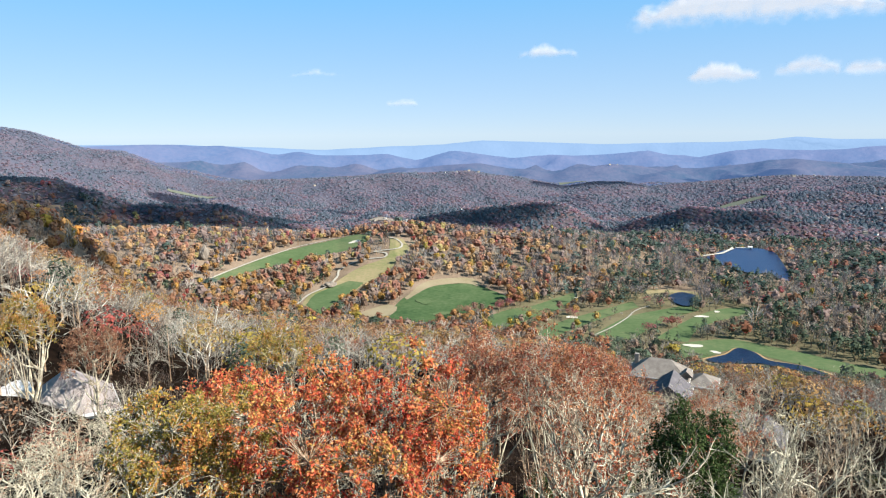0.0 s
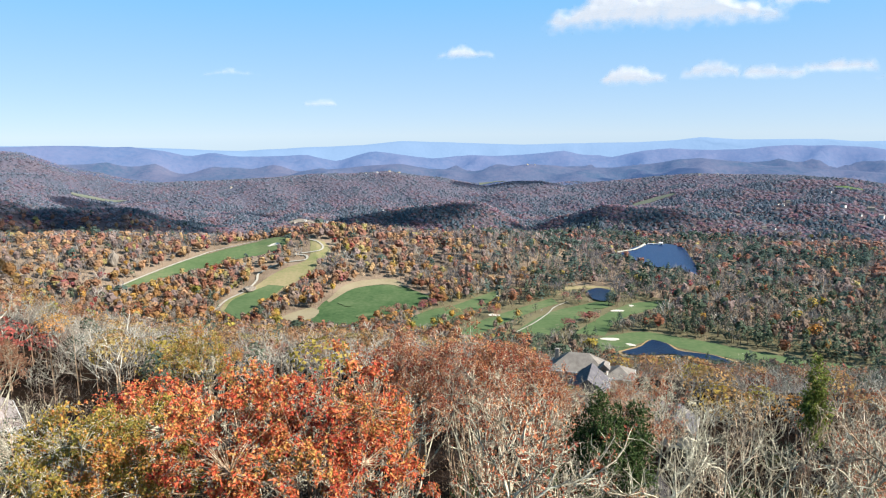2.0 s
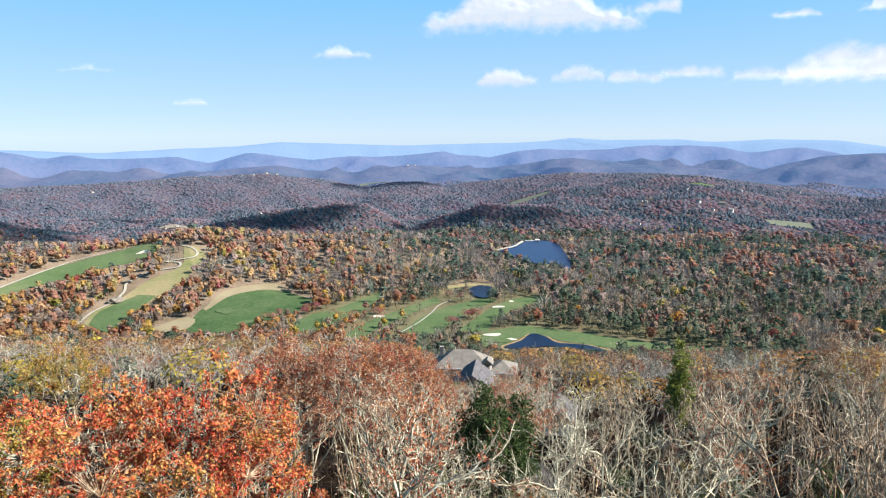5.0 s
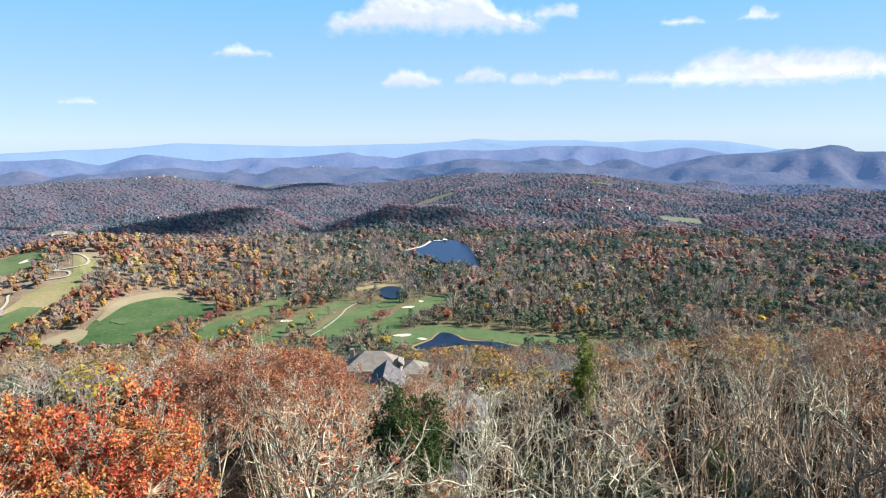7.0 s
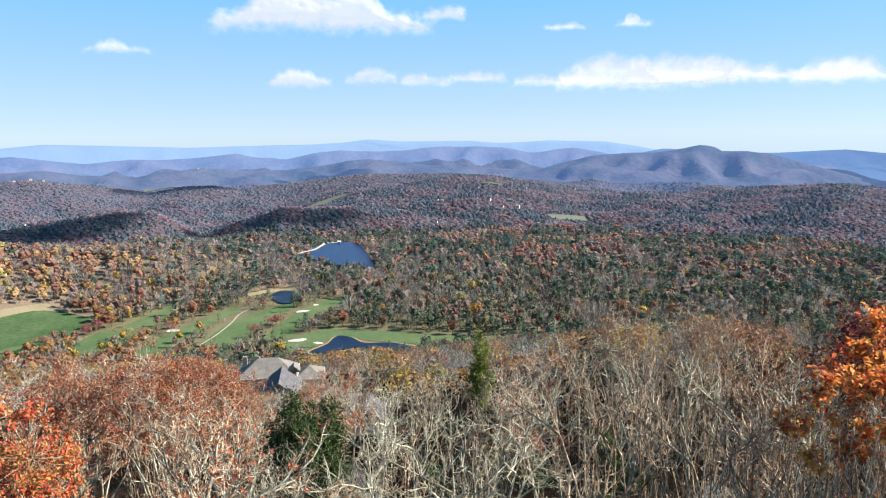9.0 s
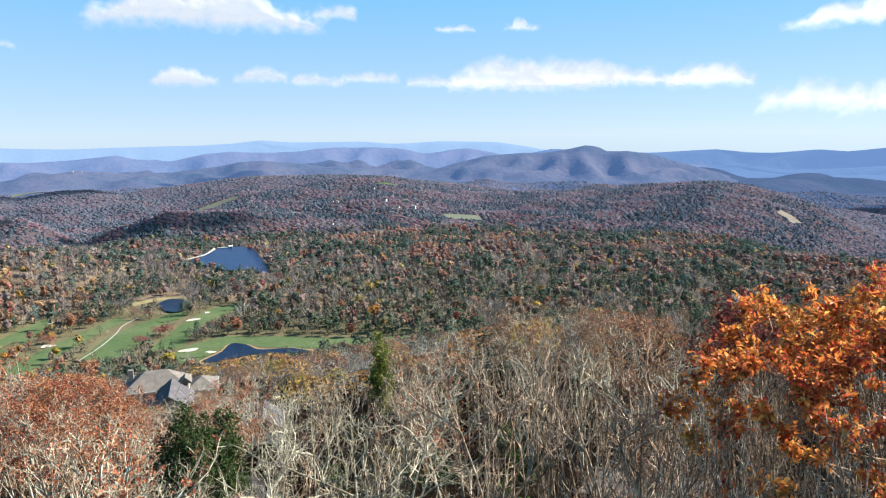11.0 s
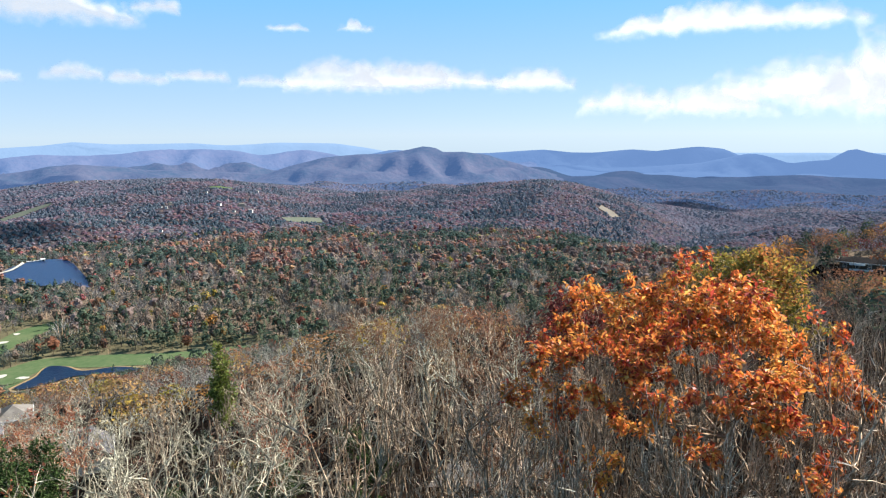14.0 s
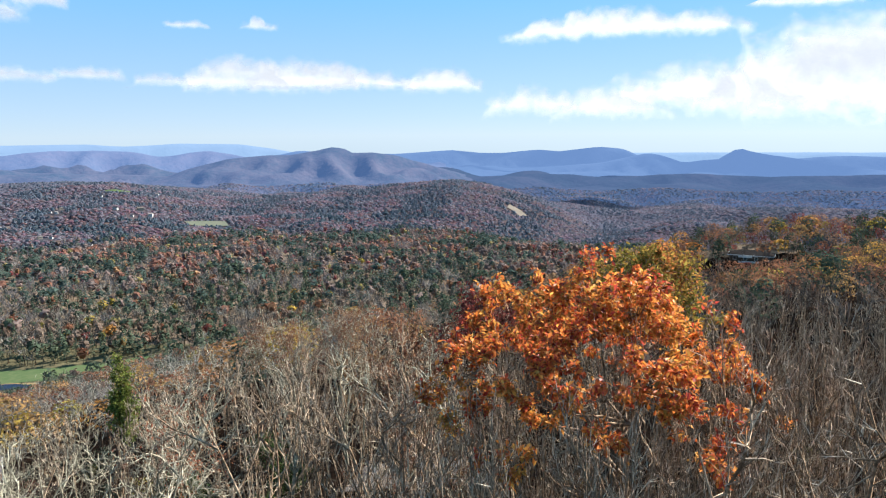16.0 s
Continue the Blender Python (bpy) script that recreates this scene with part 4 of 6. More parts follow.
def skeleton_tree(rng, h, spread, limbs=9, branches=7, twigs=7, first=0.3, lift=0.12, wobble=0.16, stems=1, stem_r=0.0105, fine=2):
    """Stem, limbs, branches and twigs of a tree of height h: segments with radii, and the twig tips."""
    seg, tips = {0: [], 1: [], 2: [], 3: []}, []
    for s in range(stems):
        lean = rng.normal(size=2) * (0.06 if stems == 1 else 0.2)
        trunk = grow_line(rng, (rng.normal() * 0.2 * (stems > 1), rng.normal() * 0.2 * (stems > 1), -0.6), (lean[0], lean[1], 1), h * 0.86 + 0.6, 9, 0.05, 0.07)
        R0 = h * stem_r / math.sqrt(stems)
        rad = np.linspace(R0, R0 * 0.2, 10)
        for i in range(9):
            seg[0].append((trunk[i], trunk[i + 1], rad[i], rad[i + 1]))
        m = max(3, limbs // stems)
        for q in range(m):
            f = first + (0.97 - first) * (q + rng.uniform(0, 0.8)) / m
            i = min(8, int(f * 9))
            p = trunk[i] + (trunk[i + 1] - trunk[i]) * (f * 9 - i)
            a = q * 2.4 + rng.uniform(-0.5, 0.5)
            up = rng.uniform(0.35, 0.95)
            length = spread * (1.1 - 0.55 * abs(f - 0.45)) * rng.uniform(0.75, 1.15)
            limb = grow_line(rng, p, (math.cos(a), math.sin(a), up), length, 6, lift, wobble)
            lr = np.linspace(R0 * 0.46, R0 * 0.16, 7)
            for k in range(6):
                seg[1].append((limb[k], limb[k + 1], lr[k], lr[k + 1]))
            for b in range(branches):
                g = 0.22 + 0.78 * (b + rng.uniform(0, 0.9)) / branches
                k = min(5, int(g * 6))
                p2 = limb[k] + (limb[k + 1] - limb[k]) * min(1, g * 6 - k)
                d = limb[k + 1] - limb[k]
                d = d / np.linalg.norm(d) + rng.normal(size=3) * 0.65 + np.array([0, 0, 0.25])
                br = grow_line(rng, p2, d / np.linalg.norm(d), length * rng.uniform(0.28, 0.5), 3, lift, wobble * 1.3)
                rr = np.linspace(R0 * 0.19, R0 * 0.07, 4)
                for k in range(3):
                    seg[2].append((br[k], br[k + 1], rr[k], rr[k + 1]))
                for t in range(twigs):
                    g2 = 0.15 + 0.85 * (t + rng.uniform(0, 1)) / twigs
                    k = min(2, int(g2 * 3))
                    p3 = br[k] + (br[k + 1] - br[k]) * min(1, g2 * 3 - k)
                    d2 = br[k + 1] - br[k]
                    d2 = d2 / np.linalg.norm(d2) + rng.normal(size=3) * 0.6 + np.array([0, 0, 0.25])
                    d2 /= np.linalg.norm(d2)
                    tl = rng.uniform(0.35, 0.8) * spread / 4.0
                    end = p3 + d2 * tl
                    seg[3].append((p3, end, R0 * 0.04, 0.0))
                    tips.append((end, d2))
                    for _ in range(fine):
                        d3 = d2 + rng.normal(size=3) * 0.55
                        d3 /= np.linalg.norm(d3)
                        p4 = p3 + d2 * tl * rng.uniform(0.25, 0.8)
                        seg[3].append((p4, p4 + d3 * tl * rng.uniform(0.4, 0.75), R0 * 0.03, 0.0))
    # bring the crown to its full height and spread
    ends = np.array([t[0] for t in tips])
    fz = h / ends[:, 2].max()
    fr = spread / np.percentile(np.hypot(ends[:, 0], ends[:, 1]), 95)
    k = np.array([fr, fr, fz])
    seg = {lv: [(a * k, b * k, p, q) for a, b, p, q in s] for lv, s in seg.items()}
    return seg, [(a * k, d) for a, d in tips]


def wood_mesh(name, seg, levels, sides, mat):
    V, F, n = [], [], 0
    for lv, k in zip(levels, sides):
        s = seg[lv]
        v, f = tubes(np.array([q[0] for q in s]), np.array([q[1] for q in s]), np.array([q[2] for q in s]), np.array([q[3] for q in s]), k)
        V.append(v)
        F.append(f + n)
        n += len(v)
    return mesh_of(name, np.concatenate(V), np.concatenate(F), [mat], smooth=True)


def twig_mesh(name, rng, seg, mat, thick, flat=False):
    s = seg[3]
    p0, p1 = np.array([q[0] for q in s]), np.array([q[1] for q in s])
    r = np.maximum(np.array([q[2] for q in s]), thick)
    d = unit(p1 - p0)
    u = unit(np.cross(d, rng.normal(size=d.shape)))
    w = np.cross(d, u)
    mid = (p0 + p1) / 2 + rng.normal(size=p0.shape) * 0.05 * np.linalg.norm(p1 - p0, axis=1, keepdims=True)
    V, F = [], []
    a0, b0, c0 = p0 + u * r[:, None], p0 - u * r[:, None] * 0.5 + w * r[:, None] * 0.87, p0 - u * r[:, None] * 0.5 - w * r[:, None] * 0.87
    V = np.stack([a0, b0, c0, p1], 1).reshape(-1, 3)
    i = np.arange(len(p0)) * 4
    F = np.concatenate([np.stack([i, i + 1, i + 3], 1), np.stack([i + 1, i + 2, i + 3], 1), np.stack([i + 2, i, i + 3], 1)][:1 if flat else 3])
    return mesh_of(name, V, F, [mat], tone=np.repeat(rng.uniform(0, 1, len(p0)), 4))


def leaf_mesh(name, rng, tips, mat, per_tip, size, keep=1.0, droop=0.35, zmin=-9.0, tone_spread=1.0):
    """Folded, pointed leaves in whorls at the twig tips."""
    pts, ways = np.array([t[0] for t in tips]), np.array([t[1] for t in tips])
    lumps = np.array([noise.noise(Vector(p) * 0.7) for p in pts])
    ok = (rng.uniform(0, 1, len(pts)) < keep * (1 + 1.6 * lumps)) & (pts[:, 2] > zmin)
    pts, ways, lumps = pts[ok], ways[ok], lumps[ok]
    n = len(pts) * per_tip
    c = np.repeat(pts, per_tip, 0) - np.repeat(ways, per_tip, 0) * rng.uniform(0, 0.35, (n, 1)) + rng.normal(size=(n, 3)) * 0.05
    d = unit(np.repeat(ways, per_tip, 0) * 0.5 + rng.normal(size=(n, 3)) * 0.8 - np.array([0, 0, droop]))
    s = unit(np.cross(d, rng.normal(size=(n, 3)) * 0.5 + np.array([0, 0, 1.0])))
    nrm = np.cross(s, d)
    L = size * rng.uniform(0.6, 1.25, (n, 1))
    W = L * 0.28
    tip = c + d * L - nrm * L * 0.12
    left, right = c + d * L * 0.55 + s * W + nrm * W * 0.35, c + d * L * 0.55 - s * W + nrm * W * 0.35
    V = np.stack([c, left, tip, right], 1).reshape(-1, 3)
    i = np.arange(n) * 4
    F = np.concatenate([np.stack([i, i + 1, i + 2], 1), np.stack([i, i + 2, i + 3], 1)])
    tone = np.clip(0.5 + np.repeat(lumps, per_tip) * 0.5 * tone_spread + rng.normal(size=n) * 0.22 * tone_spread, 0, 1)
    return mesh_of(name, V, F, [mat], tone=np.repeat(tone, 4))


def part(name, me, parent, label=""):
    ob = new(name, me)
    ob.parent = parent
    return tagged(ob, label) if label else ob


def tree(name, label, category, group, seed, h, spread, bark, twig, leaf=None, per_tip=6, size=0.18, keep=1.0, thick=0.006, zmin=-9.0, sides=(7, 5, 3), flat=False, **how):
    """A tree standing at the origin: stem with limbs, twigs and, where it has them, leaves."""
    g = np.random.RandomState(seed)
    seg, tips = skeleton_tree(g, h, spread, **how)
    root = new(name)
    tagged(root, label, category, group)
    part("trunk", wood_mesh("trunk", seg, (0, 1, 2), sides, M[bark]), root)
    tagged(part("branchwork", twig_mesh("branchwork", g, seg, M[twig.replace("twig_", "near_")], thick, flat), root), kind="stuff")
    if leaf:
        tagged(part("foliage", leaf_mesh("foliage", g, tips, M[leaf], per_tip, size, keep, zmin=zmin), root), kind="stuff")
    return root


def dome_tree(name, label, category, group, seed, h, spread, depth, bark, twig, leaf, clusters=260, tips=8, per_tip=5, size=0.2, fill=0.75, limbs=16, ragged=0.22, stem_r=0.016, low=-0.3, gap=-2.0, reach=(0.25, 0.62)):
    """A full-crowned tree: limbs from the stem to leaf clusters that make up a lumpy dome of the given spread and depth."""
    g = np.random.RandomState(seed)
    root = tagged(new(name), label, category, group)
    d = unit(g.normal(size=(clusters, 3)))
    d[:, 2] = np.where(d[:, 2] < low, -d[:, 2], d[:, 2])
    lump = np.array([noise.noise(Vector(q) * 2.3 + Vector((seed, 0, 0))) for q in d])
    rad = (1 - ragged + ragged * 1.6 * lump + g.uniform(-0.06, 0.06, clusters)) * np.where(g.uniform(0, 1, clusters) < fill, 1.0, g.uniform(0.45, 0.95, clusters))
    # open gaps between the masses of leaves, more of them low in the crown
    holes = np.array([noise.noise(Vector(q) * 3.4 + Vector((0, seed, 0))) for q in d])
    kept = holes + 0.35 * d[:, 2] + g.uniform(-0.1, 0.1, clusters) > gap
    d, rad = d[kept], rad[kept]
    clusters = len(d)
    mid = np.array([0, 0, h - depth])
    c = mid + d * rad[:, None] * np.array([spread, spread, depth])
    c[:, 2] += h - c[:, 2].max()
    seg = {0: [], 1: [], 2: [], 3: []}
    R0 = h * stem_r
    trunk = grow_line(g, (0, 0, -0.6), (g.normal() * 0.05, g.normal() * 0.05, 1), h * 0.72 + 0.6, 8, 0.05, 0.06)
    rr = np.linspace(R0, R0 * 0.3, 9)
    for i in range(8):
        seg[0].append((trunk[i], trunk[i + 1], rr[i], rr[i + 1]))
    # limbs reach for evenly spread clusters
    pick = [int(g.randint(clusters))]
    while len(pick) < limbs:
        dist = np.min(np.linalg.norm(c[:, None] - c[pick][None], axis=2), axis=1)
        pick.append(int(np.argmax(dist)))
    nodes = []
    for k in pick:
        s = trunk[int(g.randint(2, 9))]
        e = s + (c[k] - s) * 0.86
        n = 6
        line = [s + (e - s) * t + np.array([0, 0, -0.10 * np.linalg.norm(e - s) * math.sin(math.pi * t)]) + g.normal(size=3) * 0.07 * (0 < t < 1) for t in np.linspace(0, 1, n)]
        lr = np.linspace(R0 * 0.42, R0 * 0.1, n)
        for i in range(n - 1):
            seg[1].append((line[i], line[i + 1], lr[i], lr[i + 1]))
        nodes += line[2:]
    nodes = np.array(nodes)
    out = []
    for q, w in zip(c, d):
        k = nodes[np.argmin(np.linalg.norm(nodes - q, axis=1))]
        bend = (k + q) / 2 + g.normal(size=3) * 0.12
        seg[2] += [(k, bend, R0 * 0.11, R0 * 0.07), (bend, q, R0 * 0.07, R0 * 0.035)]
        for _ in range(tips):
            v = unit(w * 0.7 + g.normal(size=3) * 0.8 + np.array([0, 0, 0.25]))
            e = q + v * g.uniform(*reach)
            seg[3].append((q, e, R0 * 0.03, 0))
            out.append((e, v))
    part("trunk", wood_mesh("trunk", seg, (0, 1, 2), (7, 5, 3), M[bark]), root)
    tagged(part("branchwork", twig_mesh("branchwork", g, seg, M[twig.replace("twig_", "near_")], 0.007), root), kind="stuff")
    tagged(part("foliage", leaf_mesh("foliage", g, out, M[leaf], per_tip, size, 1.4, tone_spread=1.5), root), kind="stuff")
    return root


def evergreen(name, label, category, group, seed, h, wide, whorls=26, mat="pine", per=9):
    """A dense evergreen: a stem and drooping boughs of needle sprays."""
    g = np.random.RandomState(seed)
    root = tagged(new(name), label, category, group)
    p = np.array([[0, 0, h * i / 8.0 - 0.5] for i in range(9)])
    v, f = tubes(p[:-1], p[1:], np.linspace(0.012, 0.003, 9)[:-1] * h, np.linspace(0.012, 0.003, 9)[1:] * h, 6)
    part("trunk", mesh_of("trunk", v, f, [M["bark_brown"]], smooth=True), root)
    C, D, L = [], [], []
    for i in range(whorls):
        z = h * (0.06 + 0.92 * i / whorls)
        reach = wide * (1 - 0.85 * (i / whorls) ** 1.9) * g.uniform(0.8, 1.15)
        for j in range(per):
            a = 2 * math.pi * (j + g.uniform(0, 1)) / per
            w = np.array([math.cos(a), math.sin(a), g.uniform(-0.35, 0.25)])
            for t in np.linspace(0.15, 1, 7):
                for side in (-1, 0, 1):
                    s = np.array([-w[1], w[0], 0]) * side * 0.8
                    C.append(np.array([0, 0, z]) + w * reach * t * g.uniform(0.85, 1.1) - np.array([0, 0, 0.12 * reach * t * t]))
                    D.append(unit(w + s + g.normal(size=3) * 0.3))
                    L.append(g.uniform(0.25, 0.5) * (0.6 + 0.5 * (1 - t)) * max(0.8, wide / 2.2))
    C, D, L = np.array(C), np.array(D), np.array(L)[:, None]
    s = unit(np.cross(D, np.array([0, 0, 1.0]) + g.normal(size=D.shape) * 0.4))
    V = np.stack([C, C + D * L * 0.5 + s * L * 0.25, C + D * L, C + D * L * 0.5 - s * L * 0.25], 1).reshape(-1, 3)
    i = np.arange(len(C)) * 4
    F = np.concatenate([np.stack([i, i + 1, i + 2], 1), np.stack([i, i + 2, i + 3], 1)])
    part("crown", mesh_of("crown", V, F, [M[mat]], tone=np.repeat(g.uniform(0, 1, len(C)), 4)), root)
    return root


def plant(ob, az, r, turn=0.0, scale=1.0, sink=0.0):
    x, y = polar(az, r)
    ob.matrix_basis = pose(x, y, height(x, y) - sink, 0, 0, turn) @ Matrix.Scale(scale, 4)
    return ob


def height_for(az, r, el):
    """Height of a tree at that place whose top is seen at the elevation el."""
    x, y = polar(az, r)
    return EYE_Z + r * math.tan(radians(el)) - height(x, y)


# ---------- houses ----------
M["roof_taupe"] = patchy("taupe_shingles", [(0.17, 0.148, 0.128), (0.225, 0.20, 0.175), (0.28, 0.25, 0.22)], 0.6, 5, bump=0.03, bump_scale=6)
M["roof_slate"] = patchy("slate_grey_shingles", [(0.09, 0.085, 0.092), (0.135, 0.127, 0.135), (0.19, 0.178, 0.185)], 0.6, 5, bump=0.03, bump_scale=6)
M["roof_pale"] = patchy("pale_weathered_shingles", [(0.27, 0.23, 0.215), (0.34, 0.295, 0.275), (0.41, 0.37, 0.35)], 0.6, 5, bump=0.03, bump_scale=6)
M["roof_dark"] = patchy("dark_brown_shingles", [(0.035, 0.03, 0.028), (0.06, 0.052, 0.048)], 0.6, 5, bump=0.03, bump_scale=6)
M["wall_beige"] = patchy("beige_siding", [(0.42, 0.37, 0.30), (0.50, 0.45, 0.37)], 0.8, 6)
M["wall_white"] = patchy("white_painted_siding", [(0.70, 0.68, 0.64), (0.80, 0.78, 0.75)], 0.8, 6)
M["wall_dark"] = patchy("dark_stained_boards", [(0.09, 0.07, 0.055), (0.14, 0.11, 0.085)], 0.8, 6)
M["trim_white"] = patchy("white_trim", [(0.74, 0.73, 0.70), (0.82, 0.81, 0.79)], 1, 8, rough=0.6)
M["stone"] = patchy("grey_chimney_stone", [(0.22, 0.2, 0.18), (0.36, 0.33, 0.3)], 1.5, 6, bump=0.04)
gl, gn, gk, gp = material("window_glass", 0.05, 0.6)
gp.inputs["Base Color"].default_value = (0.03, 0.04, 0.05, 1)
M["glass"] = gl


def box_mesh(name, size, at, mat, bevel=0.04):
    bm = bmesh.new()
    bmesh.ops.create_cube(bm, size=1.0, matrix=Matrix.Translation(at) @ Matrix.Diagonal((*size, 1)))
    if bevel:
        bmesh.ops.bevel(bm, geom=bm.edges[:], offset=bevel, segments=1, affect="EDGES")
    me = bpy.data.meshes.new(name)
    bm.to_mesh(me)
    bm.free()
    me.materials.append(mat)
    return me


def roof_mesh(name, cx, cy, w, d, z, rise, hip, mat, over=0.6, thick=0.28):
    """A hip or gable roof with its ridge along the longer side (gable: along y if d > w)."""
    x0, x1, y0, y1 = cx - w / 2 - over, cx + w / 2 + over, cy - d / 2 - over, cy + d / 2 + over
    along_y = (y1 - y0) > (x1 - x0)
    ins = min(x1 - x0, y1 - y0) / 2 * (1.0 if hip else 0.0)
    if along_y:
        a, b = (cx, y0 + ins, z + rise), (cx, y1 - ins, z + rise)
    else:
        a, b = (x0 + ins, cy, z + rise), (x1 - ins, cy, z + rise)
    bm = bmesh.new()
    low = [bm.verts.new(p) for p in ((x0, y0, z), (x1, y0, z), (x1, y1, z), (x0, y1, z))]
    ra, rb = bm.verts.new(a), bm.verts.new(b)
    if along_y:
        faces = [(low[0], low[1], ra), (low[1], low[2], rb, ra), (low[2], low[3], rb), (low[3], low[0], ra, rb)]
    else:
        faces = [(low[0], low[1], rb, ra), (low[1], low[2], rb), (low[2], low[3], ra, rb), (low[3], low[0], ra)]
    for f in faces:
        bm.faces.new(f)
    geo = bmesh.ops.extrude_face_region(bm, geom=bm.faces[:])
    bmesh.ops.translate(bm, verts=[g for g in geo["geom"] if isinstance(g, bmesh.types.BMVert)], vec=(0, 0, -thick))
    bmesh.ops.recalc_face_normals(bm, faces=bm.faces[:])
    me = bpy.data.meshes.new(name)
    bm.to_mesh(me)
    bm.free()
    me.materials.append(mat)
    return me


def block(house, cx, cy, w, d, h, rise, hip, wall, roof, gable_trim=False):
    """One block of a house: walls on a footing, roof, eaves board and windows on the sides."""
    part("wall", box_mesh("wall", (w, d, h + 2.5), (cx, cy, (h - 2.5) / 2), wall, 0.05), house)
    part("roof", roof_mesh("roof", cx, cy, w, d, h + 0.2, rise, hip, roof), house)
    for sx, sy, L in ((0, -1, w), (0, 1, w), (1, 0, d), (-1, 0, d)):
        ex, ey = cx + sx * (w / 2 + 0.63), cy + sy * (d / 2 + 0.63)
        if hip or (sy == 0) == (d > w):
            part("eaves_board", box_mesh("eaves_board", (L + 1.3 if sy else 0.08, L + 1.3 if sx else 0.08, 0.3), (ex, ey, h + 0.06), M["trim_white"], 0.01), house)
        n = max(1, int(L / 3.5))
        for i in range(n):
            t = (i + 0.5) / n - 0.5
            wx, wy = cx + sx * (w / 2 + 0.04) + (t * w if sy else 0), cy + sy * (d / 2 + 0.04) + (t * d if sx else 0)
            win = part("window", box_mesh("window", (1.3 if sy else 0.12, 1.3 if sx else 0.12, 1.6), (wx, wy, h * 0.55), M["trim_white"], 0.03), house)
            part("pane", box_mesh("pane", (1.06 if sy else 0.15, 1.06 if sx else 0.15, 1.36), (wx, wy, h * 0.55), M["glass"], 0.01), win)
    if not hip:
        # gable walls up to the ridge
        for s in (-1, 1):
            bm = bmesh.new()
            if d > w:
                y = cy + s * (d / 2 - 0.1)
                pts = [(cx - w / 2, y, h), (cx + w / 2, y, h), (cx, y, h + rise * 0.9)]
                off = (0, 0.2, 0)
            else:
                x = cx + s * (w / 2 - 0.1)
                pts = [(x, cy - d / 2, h), (x, cy + d / 2, h), (x, cy, h + rise * 0.9)]
                off = (0.2, 0, 0)
            f = bm.faces.new([bm.verts.new(p) for p in pts])
            g = bmesh.ops.extrude_face_region(bm, geom=[f])
            bmesh.ops.translate(bm, verts=[q for q in g["geom"] if isinstance(q, bmesh.types.BMVert)], vec=off)
            bmesh.ops.recalc_face_normals(bm, faces=bm.faces[:])
            me = bpy.data.meshes.new("gable")
            bm.to_mesh(me)
            bm.free()
            me.materials.append(M["trim_white"] if gable_trim else wall)
            part("gable", me, house)


def site(ob, pad, turn, clear):
    x, y, z, rad = PADS[pad]
    ob.matrix_basis = pose(x, y, z, 0, 0, turn)
    HOUSE_SITES.append((x, y, clear))


house = tagged(new("house"), "large house with taupe hipped roofs and a grey gabled wing", "house")
block(house, -6, 7, 17, 11, 4.6, 4.4, True, M["wall_beige"], M["roof_taupe"])
block(house, 6.5, 6, 8, 9, 3.6, 2.6, True, M["wall_beige"], M["roof_taupe"])
block(house, -1.5, -5.5, 10.5, 14, 3.2, 4.4, False, M["wall_white"], M["roof_slate"], True)
part("chimney", box_mesh("chimney", (1.3, 1.0, 4.2), (-13.2, 9, 7.2), M["stone"]), house)
part("dormer", roof_mesh("dormer", 2.0, 3.5, 3.0, 3.4, 6.2, 1.6, False, M["roof_taupe"], 0.3), house)
site(house, 0, -24, 11.5)
house = tagged(new("house"), "house with a dark slate-grey hipped roof and white eaves", "house")
block(house, -2, 1, 11, 9.5, 3.2, 3.6, True, M["wall_beige"], M["roof_slate"])
block(house, 5.5, -1, 5.5, 7, 2.6, 2.2, False, M["wall_white"], M["roof_slate"], True)
site(house, 1, -30, 7.5)
house = tagged(new("house"), "low grey-roofed house below the wooded slope", "house")
block(house, -3, 0, 12, 9, 3.2, 3.0, True, M["wall_beige"], M["roof_taupe"])
block(house, 7, 2, 8, 8, 3.0, 2.6, False, M["wall_beige"], M["roof_slate"])
site(house, 2, -20, 9)
house = tagged(new("house"), "pale-roofed house half hidden by bare trees", "house")
block(house, -4.6, 2, 6.5, 6, 2.8, 3.0, True, M["wall_white"], M["roof_pale"])
block(house, 3.2, 0, 7, 6.5, 2.6, 3.6, True, M["wall_white"], M["roof_pale"])
part("dormer", roof_mesh("dormer", -1.2, 0.5, 2.2, 2.6, 5.0, 0.5, False, M["trim_white"], 0.25), house)
part("dormer_wall", box_mesh("dormer_wall", (2.0, 2.4, 1.6), (-1.2, 0.5, 4.2), M["trim_white"]), house)
site(house, 3, 32, 5)
house = tagged(new("house"), "dark-walled hilltop house with a grey roof among autumn trees", "house")
block(house, 0, 0, 8, 16, 2.6, 1.6, True, M["wall_dark"], M["roof_dark"])
for dx, dy, z, long in ((-5.2, 2.0, 2.2, 5.0), (-7.0, 0.5, 0.5, 7.5)):
    deck = part("terrace", box_mesh("terrace", (2.2, long, 0.35), (dx, dy, z), M["trim_white"], 0.03), house)
    part("railing", box_mesh("railing", (0.08, long, 0.3), (dx - 1.0, dy, z + 0.33), M["trim_white"], 0.01), deck)
    for e in (-0.45, 0.45):
        part("post", box_mesh("post", (0.2, 0.2, 3.2), (dx - 0.8, dy + e * long, z - 1.75), M["wall_dark"], 0.02), deck)
site(house, 4, 0, 8)
house = tagged(new("house"), "small white gabled hilltop house", "house")
block(house, 0, 0, 7, 9, 3.4, 3.2, False, M["wall_white"], M["roof_slate"], True)
site(house, 5, -20, 7)


